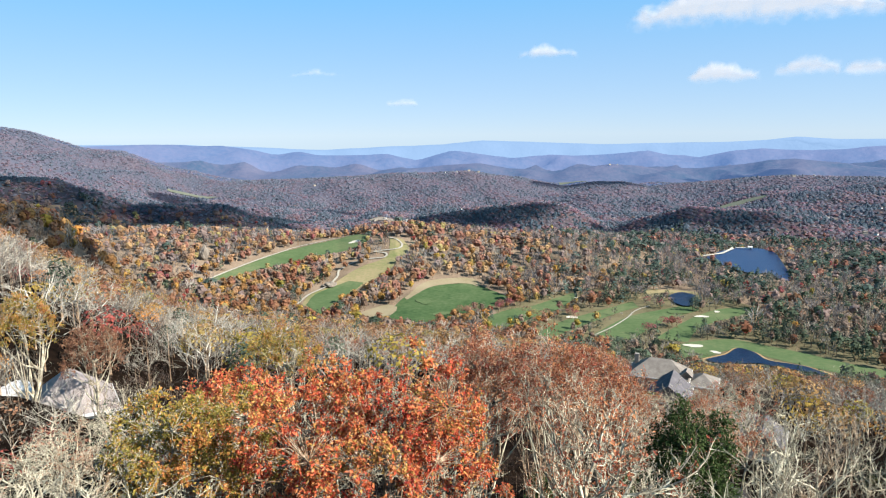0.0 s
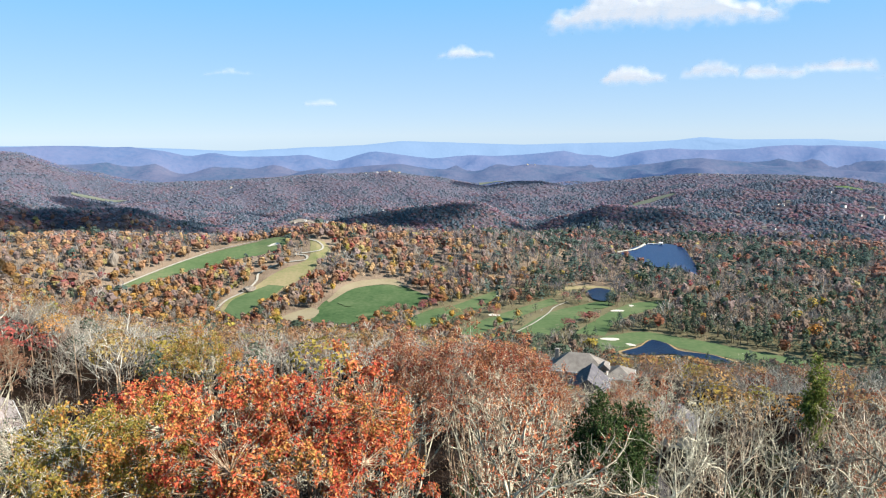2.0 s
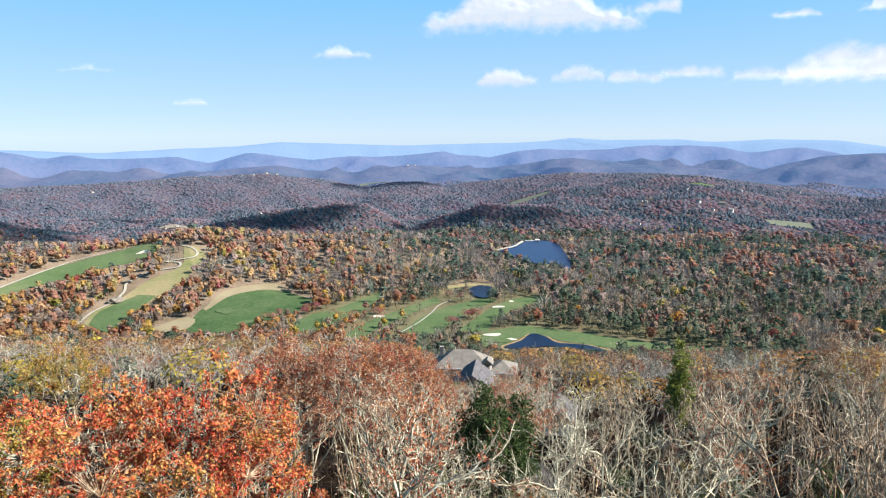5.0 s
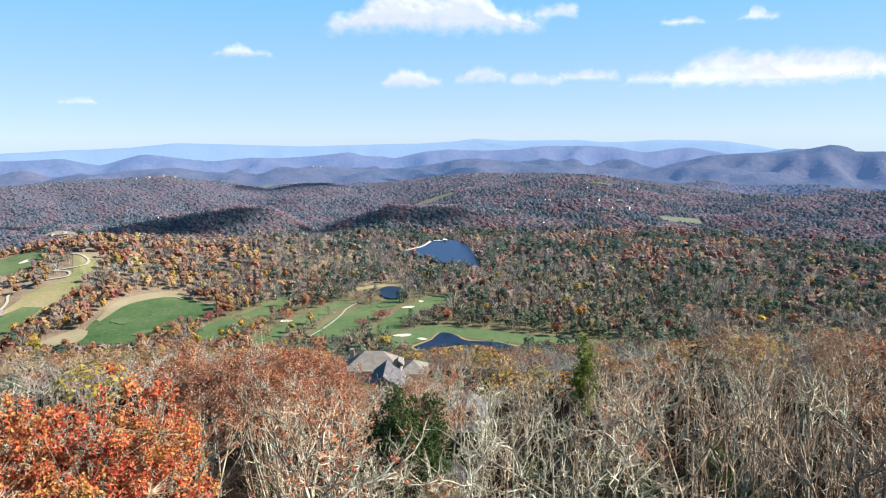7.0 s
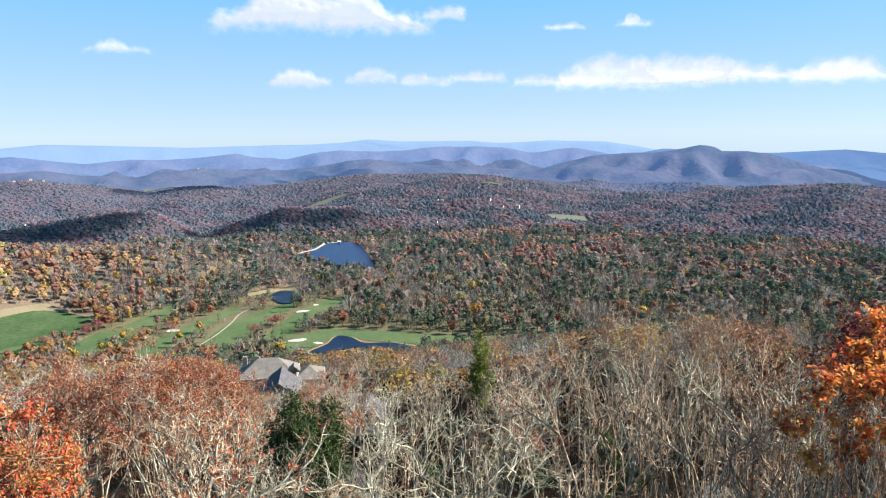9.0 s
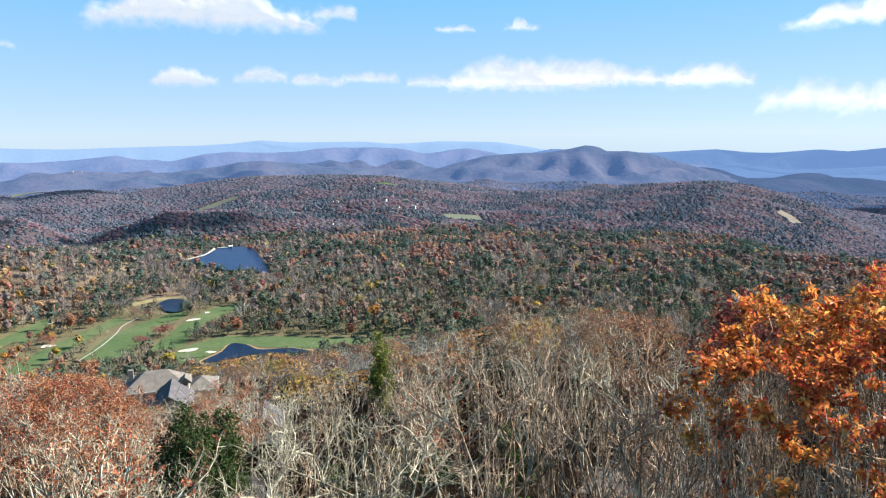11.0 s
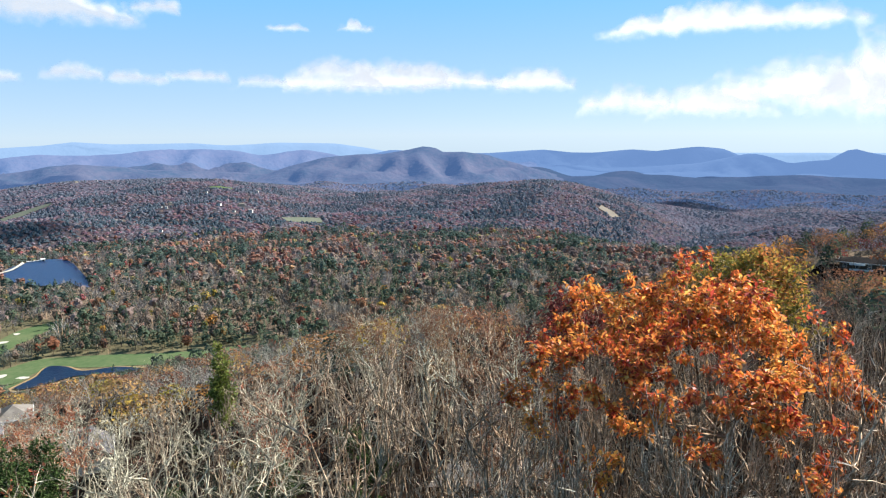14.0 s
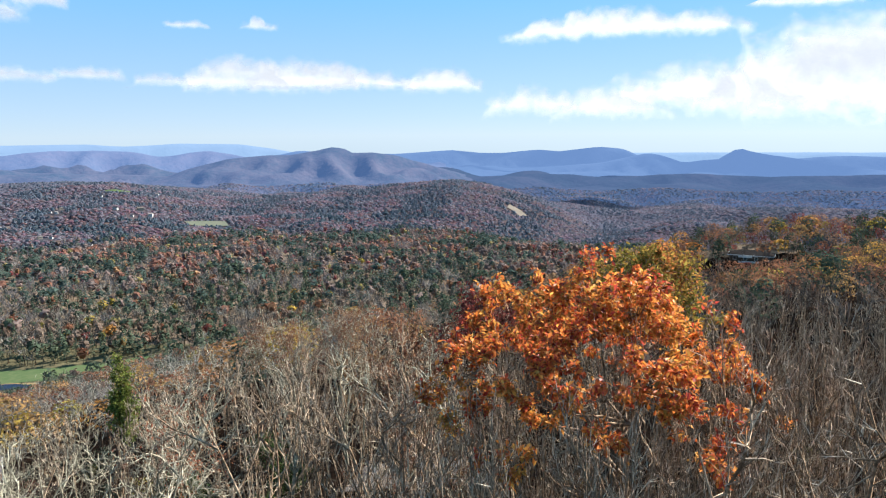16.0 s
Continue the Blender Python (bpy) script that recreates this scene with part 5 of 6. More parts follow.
def boulder(name, label, x, y, size, tall, seed):
    """A weathered pale rock standing out of the woods."""
    g = np.random.RandomState(seed)
    bm = bmesh.new()
    bmesh.ops.create_icosphere(bm, subdivisions=3, radius=1.0)
    for v in bm.verts:
        n = 1 + 0.35 * noise.noise(v.co * 1.3 + Vector((seed, 0, 0))) + 0.15 * noise.noise(v.co * 4)
        v.co = Vector((v.co.x * size * n, v.co.y * size * n, (v.co.z * 0.5 + 0.42) * tall * n))
    me = bpy.data.meshes.new(name)
    bm.to_mesh(me)
    bm.free()
    me.materials.append(M["dirt"])
    ob = tagged(new(name, me), label, "rock")
    ob.location = (x, y, height(x, y))
    HOUSE_SITES.append((x, y, size + 2))
    HOUSE_SITES.append((x * 0.985, y * 0.985, size + 3))


boulder("rock", "pale rock outcrop among orange woods", *polar(-19.4, 845), 5.0, 17, 4)
boulder("rock", "pale rock slab on the golf course hill", *polar(-9.6, 765), 7.0, 6, 5)
far_protos = []
for w, d, h, rise, wall, roof in ((16, 9, 5, 4, "wall_white", "roof_slate"), (20, 10, 6, 4, "wall_beige", "roof_taupe"), (14, 14, 7, 3, "wall_white", "roof_pale")):
    p = tagged(new("house"), "distant pale house among the woods", "house", "distant houses")
    part("wall", box_mesh("wall", (w, d, h + 6), (0, 0, h / 2 - 3), M[wall]), p)
    part("roof", roof_mesh("roof", 0, 0, w, d, h, rise, False, M[roof], 0.8), p)
    for i in (-0.3, 0.0, 0.3):
        part("window", box_mesh("window", (1.8, 0.2, 1.8), (i * w, -d / 2 - 0.06, h * 0.55), M["glass"]), p)
    far_protos.append(p)
far_spots = [(36.9, 1610), (38.6, 1640), (39.3, 1590), (38.0, 1560), (29.9, 1560), (29.4, 1575), (32.6, 1640), (33.3, 1660), (33.0, 1620), (32.5, 1430), (31.8, 1435), (43.0, 2180),
             (43.9, 2200), (42.2, 2190), (39.9, 1850), (36.0, 1800), (2.2, 2380), (1.2, 2360), (0.2, 2370), (3.0, 2390), (-4.8, 1600), (-3.8, 1610), (-5.6, 1590), (-3.0, 1585), (1.5, 1560),
             (27.0, 2300), (28.3, 2330), (16.8, 1480), (-10.5, 2240), (-16.2, 2560), (35.0, 1330), (13.6, 3180), (14.2, 3190), (72.0, 2600), (73.1, 2620), (41.0, 1440), (22.0, 1200), (44.6, 1380)]
for i, (az, r) in enumerate(far_spots):
    x, y = polar(az, r)
    m = pose(x, y, height(x, y) + 1.5, 0, 0, -az + (i * 47) % 70 - 35) @ Matrix.Scale(0.62, 4)
    if i < 3:
        far_protos[i].matrix_basis = m
    else:
        copy_thing(far_protos[i % 3], m)
    HOUSE_SITES.append((x, y, 10))
    # trees left out on the camera's side so that the house shows
    HOUSE_SITES.append((x * (1 - 18 / r), y * (1 - 18 / r), 11))

# jetty and boathouse on the far shore of the lake
jetty = tagged(new("jetty"), "pale wooden jetty along the lake shore", "jetty")
part("deck", box_mesh("deck", (16.2, 2.4, 0.3), (0, 0, 0.75), M["trim_white"]), jetty)
for i in range(5):
    part("post", box_mesh("post", (0.3, 0.3, 1.6), ((i - 2) * 3.84, -0.8, 0.0), M["wall_beige"]), jetty)
jetty.matrix_basis = pose(438.4, 996.5, 2.6, 0, 0, -22.9)
boathouse = tagged(new("boathouse"), "small white boathouse on the lake shore", "boathouse")
part("wall", box_mesh("wall", (5.5, 4.0, 2.8), (0, 0, 1.2), M["wall_white"]), boathouse)
part("roof", roof_mesh("roof", 0, 0, 5.5, 4.0, 2.6, 1.5, False, M["trim_white"], 0.4), boathouse)
part("door", box_mesh("door", (1.8, 0.15, 2.0), (0.6, -2.05, 1.0), M["glass"]), boathouse)
boathouse.matrix_basis = pose(448.0, 989.2, 2.6, 0, 0, -22.9)


# ---------- planting ----------
# top of the near growth, degrees above the horizontal, by azimuth
NEAR_TOP = [(-40, -18.5), (-34, -19.5), (-26.5, -19.7), (-25, -18), (-20, -19.5), (-14, -18.5), (-4, -18.3), (2, -16.5), (8, -16.2), (13.5, -17), (16, -21.5), (25, -21.5), (27, -19.8), (33, -18.6), (38, -18), (44, -15.8),
            (50, -14.6), (56, -14.2), (62, -14.5), (66, -13.5), (72, -12.5), (80, -11.5), (88, -11), (96, -10), (105, -10)]

# the scarlet oak and its neighbours
plant(dome_tree("scarlet_oak", "scarlet oak in full red and orange autumn leaf", "tree", "", 101, height_for(-6.5, 20.5, -17.6), 5.3, 4.4, "bark_grey", "twig_pale", "red", 640, 8, 8, 0.125, 0.72, 15, 0.3, 0.012, -0.3, -0.1, (0.1, 0.36)), -6.5, 20.5)
plant(dome_tree("oak", "oak with olive-yellow and rusty leaves", "tree", "", 102, height_for(-21.5, 21.0, -20.2), 3.0, 3.4, "bark_pale", "twig_pale", "olive", 380, 8, 7, 0.12, 0.7, 18, 0.3, 0.012, -0.3, -0.12, (0.1, 0.36)), -21.5, 21.0, 40)
plant(dome_tree("oak", "low oak with orange-red leaves beside the pale house", "tree", "", 106, height_for(-17.5, 33.0, -18.6), 2.8, 2.2, "bark_pale", "twig_grey", "red", 130, 7, 7, 0.17, 0.7), -17.5, 33.0, 10)
# the orange oak and the olive one behind it
plant(dome_tree("orange_oak", "oak with glossy orange-brown leaves over bare grey stems", "tree", "", 103, height_for(76.0, 15.0, -9.9), 3.9, 3.7, "bark_grey", "twig_grey", "orange", 520, 8, 8, 0.135, 0.9, 34, 0.22, 0.0055, -0.25, 0.02, (0.1, 0.32)), 76.0, 15.0)
plant(dome_tree("oak", "oak with yellow-green autumn leaves", "tree", "", 104, height_for(79.0, 25.0, -9.2), 2.5, 2.6, "bark_grey", "twig_grey", "olive", 210, 8, 6, 0.17, 0.8), 79.0, 25.0, 80)
plant(dome_tree("oak", "red-leaved oak beside the orange oak", "tree", "", 105, height_for(66.5, 22.0, -12.4), 1.9, 2.2, "bark_grey", "twig_brown", "crimson", 120, 7, 5, 0.15, 0.6, 14, 0.3, 0.008, 0.0, -0.1), 66.5, 22.0, 10)
# dark evergreens above the drive and a cedar
plant(dome_tree("hemlock", "broad dark green evergreen above the drive", "tree", "", 110, height_for(20.9, 31.0, -21.2), 2.15, 3.8, "bark_brown", "twig_brown", "laurel", 330, 10, 7, 0.14, 0.55, 16, 0.3), 20.9, 31.0)
plant(dome_tree("shrub", "low green shrub at the edge of the drive", "shrub", "", 113, 2.6, 1.6, 1.5, "bark_brown", "twig_brown", "olive", 70, 7, 6, 0.15, 0.6), 24.2, 42.0)
plant(dome_tree("shrub", "small bright red shrub near the drive", "shrub", "", 114, 3.4, 0.8, 1.6, "bark_brown", "twig_brown", "red", 80, 7, 6, 0.12, 0.6), 23.7, 40.0)
plant(dome_tree("cedar", "slender green cedar among bare trees", "tree", "", 112, height_for(36.2, 44.0, -16.3), 0.7, 4.4, "bark_brown", "twig_brown", "cedar", 150, 7, 6, 0.17, 0.55, 10, 0.4, 0.005), 36.2, 44.0)

# russet and olive trees that stand out on the slope
for s, az, r, el, spread, leaf, keep, text in ((120, 3.5, 35, -16.6, 3.9, "rust", 1.1, "tree with russet leaves on its outer crown"), (121, 9.3, 33, -16.2, 4.0, "rust", 1.0, "half-bare pale-stemmed tree with russet leaves"),
                                               (122, 13.2, 39, -16.6, 3.6, "rust", 1.15, "tree with dark red-brown leaves"), (123, -13.6, 58, -15.2, 4.2, "olive", 0.9, "tree with olive-yellow leaves on the slope"),
                                               (124, -32.5, 66, -11.2, 4.0, "olive", 0.9, "olive-green tree above the bare woods"), (125, -28.0, 68, -13.8, 3.6, "rust", 0.8, "rust-brown tree among bare woods"),
                                               (126, 48.5, 40, -14.4, 3.6, "amber", 0.75, "half-bare tree with orange leaves at its top"), (127, 54.0, 44, -14.0, 3.6, "amber", 0.8, "half-bare tree with orange leaves at its top")):
    h = max(5.0, height_for(az, r, el))
    if leaf == "olive" or r > 60:
        plant(dome_tree("oak", text, "tree", "autumn oaks", s, h, spread * 0.85, 3.4, "bark_pale", "twig_grey", leaf, 190, 7, 7, 0.15, 0.7), az, r, s * 37)
    else:
        plant(dome_tree("oak", text, "tree", "autumn oaks", s, h, spread * 0.95, 3.6, "bark_pale", "twig_pale", "russet" if leaf == "rust" else "rust", 340 if leaf == "rust" else 220, 8, 6 if leaf == "rust" else 3, 0.115, 0.6, 22, 0.34, 0.012, -0.4,
                        -0.05, (0.2, 0.6)), az, r, s * 37)

PROTO = {}


def plan(near):
    """How finely a tree branches: richly close by, less so farther down the slope."""
    return dict(limbs=14, branches=8, twigs=6, fine=1, sides=(5, 3, 3)) if near else dict(limbs=13, branches=8, twigs=8, fine=0, sides=(4, 3, 3), flat=True)


def proto(key):
    """Prototype trees, grown once and then copied."""
    kind, i, near = key
    seed = 200 + 17 * i + len(kind)
    grp = {"pale": "pale bare trees", "grey": "grey bare trees", "brown": "brown bare thicket trees", "russet": "russet trees", "flame": "orange and red trees", "holly": "green shrubs"}[kind]
    if kind == "pale":
        return tree("bare_tree", "leafless tree with pale lichened branches", "tree", grp, seed, 12, 3.6, "bark_pale", "twig_pale", thick=0.0075 if near else 0.0115, stem_r=0.009, **plan(near),
                    first=0.25, stems=1 + i % 2, wobble=0.3)
    if kind == "grey":
        return tree("bare_tree", "leafless tree with grey twigs", "tree", grp, seed, 12, 3.2, "bark_grey", "twig_grey", thick=0.008 if near else 0.012, **plan(near),
                    first=0.22, stems=2 + i % 2, lift=0.18, wobble=0.26)
    if kind == "brown":
        return tree("bare_tree", "upright brown-grey leafless thicket tree", "tree", grp, seed, 12, 2.6, "bark_grey", "twig_grey" if i == 1 else "twig_brown", thick=0.008 if near else 0.0115, **{**plan(near), "fine": 0, "twigs": 7}, stem_r=0.007,
                    first=0.08, stems=4 + i % 2, lift=0.32, wobble=0.22)
    if kind == "russet":
        return tree("oak", "half-bare tree with russet leaves and pale branches", "tree", grp, seed, 13, 3.6, "bark_pale", "twig_pale", "russet", 7, 0.11 if near else 0.15, 0.62, thick=0.009 if near else 0.014, **plan(near), first=0.35, wobble=0.2)
    if kind == "flame":
        return tree("oak", "small tree with orange-red leaves", "tree", grp, seed, 10, 2.8, "bark_grey", "twig_grey", "amber" if i % 2 else "rust", 5, 0.15 if near else 0.2, 0.7, **plan(near), first=0.3)
    return dome_tree("hemlock", "dark green understorey evergreen", "tree", grp, seed, 8, 1.7, 3.4, "bark_brown", "twig_brown", "laurel", 130, 8, 6, 0.17, 0.6)


grower = np.random.RandomState(77)


def put(kind, az, r, el_cap, tallest):
    i = int(grower.randint(0, 3))
    x, y = polar(az, r)
    h = min(tallest, EYE_Z + r * math.tan(radians(el_cap)) - height(x, y))
    if h < 3.2:
        return
    base = {"pale": 12, "grey": 12, "brown": 12, "russet": 13, "flame": 10, "holly": 8}[kind]
    m = pose(x, y, height(x, y), 0, 0, grower.uniform(0, 360)) @ Matrix.Diagonal((max(0.75, h / base), max(0.75, h / base), h / base, 1))
    key = (kind, i, r < 40)
    if key not in PROTO:
        PROTO[key] = proto(key)
        PROTO[key].matrix_basis = m
    else:
        made = copy_thing(PROTO[key], Matrix())
        made.matrix_basis = m


MIX = [(-42, -19, (("pale", 0.72), ("russet", 0.12), ("flame", 0.08), ("grey", 0.08))),
       (-19, 0, (("pale", 0.55), ("grey", 0.3), ("flame", 0.08), ("russet", 0.07))),
       (0, 14, (("russet", 0.62), ("grey", 0.24), ("pale", 0.14))),
       (14, 24, (("russet", 0.55), ("flame", 0.15), ("pale", 0.30))),
       (24, 42, (("pale", 0.76), ("grey", 0.17), ("russet", 0.07))),
       (42, 62, (("brown", 0.28), ("grey", 0.24), ("pale", 0.42), ("flame", 0.06))),
       (62, 105, (("brown", 0.68), ("grey", 0.31), ("flame", 0.01)))]
spots = []
specials = [polar(a, r) for a, r in ((-6.3, 20.5), (-21.5, 21), (-17.5, 33), (76.2, 15), (79.5, 25), (67.5, 24), (21.6, 31), (36.2, 44), (24.2, 42), (23.7, 40), (3.5, 35), (9.3, 33), (13.2, 39))]
tries = 0
while len(spots) < 205 and tries < 20000:
    tries += 1
    az = grower.uniform(-41, 104)
    r = 17.0 + 69.0 * grower.uniform(0, 1) ** 1.5
    x, y = polar(az, r)
    if any((x - a) ** 2 + (y - b) ** 2 < ((2.9 if az < 55 else 2.2) + r * 0.035) ** 2 for a, b in spots):
        continue
    if any((x - a) ** 2 + (y - b) ** 2 < 3.2 ** 2 for a, b in specials) or not free(np.array([x]), np.array([y]), 1.0)[0]:
        continue
    if r < 24 and (-30 < az < 8 or 60 < az < 92):
        continue
    spots.append((x, y))
    kinds = next(m for a, b, m in MIX if a <= az < b + 0.01)
    u, kind = grower.uniform(0, 1), kinds[0][0]
    for k, w in kinds:
        if u < w:
            kind = k
            break
        u -= w
    put(kind, az, r, float(knots(az, NEAR_TOP)) + grower.uniform(-2.5, 0.0), grower.uniform(10, 15))

# slender growth in front of the orange oak and down the edge of the clearing
for az, r, el in ((60, 15, -19), (64, 17, -18.5), (66.5, 12.5, -21), (70, 11.5, -21.5), (72.5, 18.5, -17), (74, 12, -20.5), (78, 11.5, -20), (80.5, 18, -15.5), (83, 12.5, -18.5), (86.5, 15, -14), (88, 20, -11.5),
                  (91, 14, -13), (94, 18, -10.5), (97, 14, -12.5), (100, 18, -10)):
    put("brown" if int(az * 2) % 3 else "grey", az, r, el, 15)
for i in range(34):
    az = 55.5 + 48.5 * (i + grower.uniform(0, 0.9)) / 34
    r = grower.uniform(9.5, 14) if 68 < az < 86 else grower.uniform(11, 22)
    top = float(knots(az, [(55, -16.5), (60, -17), (66, -20), (76, -22.5), (85, -20.5), (90, -13.5), (104, -11)])) - grower.uniform(0, 2.5)
    put("grey" if i % 4 == 1 else "brown", az, r, top, 14)
# trees that half hide the houses
for az, r, el in ((-37.5, 55, -17.5), (-35, 60, -16.6), (-33, 52, -18.6), (-31, 58, -17.2), (-29, 50, -18.8), (-34, 45, -20.5), (-30, 42, -20.5), (-38, 44, -20)):
    put("pale", az, r, el, 14)
for i in range(26):
    az = -41.5 + 15.5 * (i + grower.uniform(0, 0.9)) / 26
    r = grower.uniform(13, 27) if i % 2 else grower.uniform(30, 52)
    put("pale", az, r, (-23.5 if i % 2 else -20.6) - grower.uniform(0, 2.5), 14)
for az, r, el in ((14.6, 60, -19.4), (16.6, 72, -19.8), (18.2, 58, -20.2), (19.6, 80, -19.6), (21.5, 66, -20.4), (23.2, 76, -19.2), (24.8, 60, -19.0), (17.4, 90, -19.2), (20.6, 46, -22.0), (15.6, 48, -20.6), (17.0, 52, -20.4), (18.8, 70, -19.6), (20.4, 92, -18.9), (22.4, 84, -18.9), (24.0, 92, -18.6), (19.2, 40, -22.6), (16.2, 84, -19.0), (25.6, 74, -18.6), (22.0, 92, -19.4), (22.9, 88, -19.2), (23.6, 95, -19.0), (24.4, 86, -19.0), (25.0, 92, -18.9), (21.4, 96, -19.6), (23.2, 66, -20.0), (24.2, 70, -19.6), (22.4, 72, -20.2)):
    put("russet" if int(r) % 3 == 0 else "pale", az, r, el, 17)

# rhododendron thickets under the bare trees
bush = dome_tree("rhododendron", "dark evergreen rhododendron thicket under bare trees", "shrub", "rhododendrons", 140, 4.2, 1.7, 2.3, "bark_brown", "twig_brown", "laurel", 75, 6, 5, 0.2, 0.6, 10, 0.35)
made = 0
while made < 34:
    az, r = grower.uniform(6, 50), grower.uniform(20, 56)
    x, y = polar(az, r)
    if not free(np.array([x]), np.array([y]), 1.5)[0]:
        continue
    k = grower.uniform(0.7, 1.15)
    m = pose(x, y, height(x, y) - 0.1, 0, 0, grower.uniform(0, 360)) @ Matrix.Diagonal((k, k, k * 0.9, 1))
    if made == 0:
        bush.matrix_basis = m
    else:
        copy_thing(bush, Matrix()).matrix_basis = m
    made += 1

# hillside woods below, valley woods and the far uplands
rng = np.random.RandomState(9)
x, y = scatter(rng, 84, 280, 7.2)
ok = free(x, y, 1.5)
az = np.degrees(np.arctan2(x, y))
# keep the growth below the line of sight to the houses low
x, y, az = x[ok], y[ok], az[ok]
r = np.hypot(x, y)
cap = EYE_Z + r * np.tan(np.radians(knots(az, NEAR_TOP) + 1.2)) - land(x, y)
gap = (az > 14) & (az < 25.5) & (r < 215)
cap = np.where(gap, cap, 40)
keep = cap > 3.0
x, y, cap = x[keep], y[keep], cap[keep]
wood("hillside_trees", "bare grey and russet autumn trees on the home slope", rng, x, y, mix_of(x, y), slope_shapes, TALL_SLOPE, 1.0, "", cap)
x, y = scatter(rng, 280, 480, 6.8)
most = tallest_before(x, y)
ok = free(x, y, 1.5) & (most > 3.0)
x, y, most = x[ok], y[ok], most[ok]
wood("slope_foot_trees", "bare and autumn trees at the foot of the slope", rng, x, y, mix_of(x, y), foot_shapes, TALL_SLOPE, 1.0, "", most)
x, y = scatter(rng, 480, 1400, 8.3)
edge = rng.uniform(0, 1, len(x))
most = np.where(rng.uniform(0, 1, len(x)) < 0.16, 11.0, tallest_before(x, y))
ok = free(x, y, 2.0) & (most > 3.5) 
r = np.hypot(x, y)
near = ok & (r < 640 + 260 * edge)
wood("valley_trees", "mixed autumn valley woods, rust, gold, bare grey and pine", rng, x[near], y[near], mix_of(x[near], y[near]), mid_shapes, TALL_MID, 1.1, "", most[near])
over = ok & ~near & (r < 1220 + 180 * edge) & (rng.uniform(0, 1, len(x)) < 0.72)
wood("far_valley_trees", "autumn woods and pines beyond the lake, dulled by painted haze", rng, x[over], y[over], mix_of(x[over], y[over]), back_shapes, TALL_MID, 1.34, "mid_", most[over])
x, y = scatter(rng, 1220, 2050, 7.8)
ok = free(x, y, 4.0) & (np.hypot(x, y) > 1220 + 180 * rng.uniform(0, 1, len(x))) & thinned(rng, x, y)
x, y = x[ok], y[ok]
x1, y1 = scatter(rng, 2050, 2750, 8.8)
ok = free(x1, y1, 4.0) & thinned(rng, x1, y1)
x, y = np.concatenate([x, x1[ok]]), np.concatenate([y, y1[ok]])
# painted haze grows outwards and towards the east, one colour set per step
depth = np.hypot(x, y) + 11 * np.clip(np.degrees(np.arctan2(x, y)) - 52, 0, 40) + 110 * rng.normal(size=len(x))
for name, label, sel, look_of in (("upland_trees", "far mauve-brown hill woods with pine patches, lightly haze-tinted", depth < 1620, "far_"),
                                  ("distant_trees", "woods on the distant hills, haze-tinted grey-mauve", (depth >= 1620) & (depth < 2120), "dim_"),
                                  ("remote_trees", "woods below the far ranges, haze-tinted pale blue-mauve", depth >= 2120, "pale_")):
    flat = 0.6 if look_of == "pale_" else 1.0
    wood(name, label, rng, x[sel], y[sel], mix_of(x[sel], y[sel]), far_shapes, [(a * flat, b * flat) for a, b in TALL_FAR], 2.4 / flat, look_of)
# groves between the fairways: from, to, how many, kind (3 rust, 6 crimson, 0 mauve, 8 pine)
gx, gy, gk = [], [], []
for (x0, y0), (x1, y1), n, k in (((199, 662), (213, 656), 6, (6, 0)), ((192, 584), (207, 593), 7, (3, 6)), ((165, 561), (179, 564), 6, (6, 0)), ((212, 556), (239, 561), 11, (8, 1)), ((236, 646), (249, 643), 5, (8, 8)),
                                 ((12, 628), (31, 632), 7, (3, 0)), ((34, 603), (37, 604), 2, (8, 8)), ((42, 642), (72, 656), 10, (0, 6)), ((78, 613), (94, 616), 6, (3, 7)), ((115, 642), (121, 600), 6, (6, 3)), ((60, 592), (66, 590), 3, (8, 0))):
    for i in range(n):
        f = (i + rng.uniform(0, 1)) / n
        gx.append(x0 + (x1 - x0) * f + rng.normal() * 2.5)
        gy.append(y0 + (y1 - y0) * f + rng.normal() * 3.5)
        gk.append(k[int(rng.uniform(0, 1) < 0.4)])
w = np.zeros((len(gx), 10))
w[np.arange(len(gx)), gk] = 1
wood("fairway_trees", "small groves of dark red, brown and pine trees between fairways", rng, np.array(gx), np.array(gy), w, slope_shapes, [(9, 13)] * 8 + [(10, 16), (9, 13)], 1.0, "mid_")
# taller leafy trees crowning the ridge
x, y = scatter(rng, 225, 350, 5.4, 70.0, 104.0)
az, r = np.degrees(np.arctan2(x, y)), np.hypot(x, y)
ok = free(x, y, 1.0) & ~((az > 85.2) & (az < 88.6) & (r > 250) & (r < 300))
x, y = x[ok], y[ok]
crest = np.tile(np.array([[0.5, 0.05, 0.0, 0.2, 0.03, 0.0, 0.05, 0.06, 0.35, 0.5]]), (len(x), 1))
wood("ridge_trees", "amber, olive and rust trees crowding the ridge top", rng, x, y, crest, slope_shapes, [(9, 13.5)] * 10)
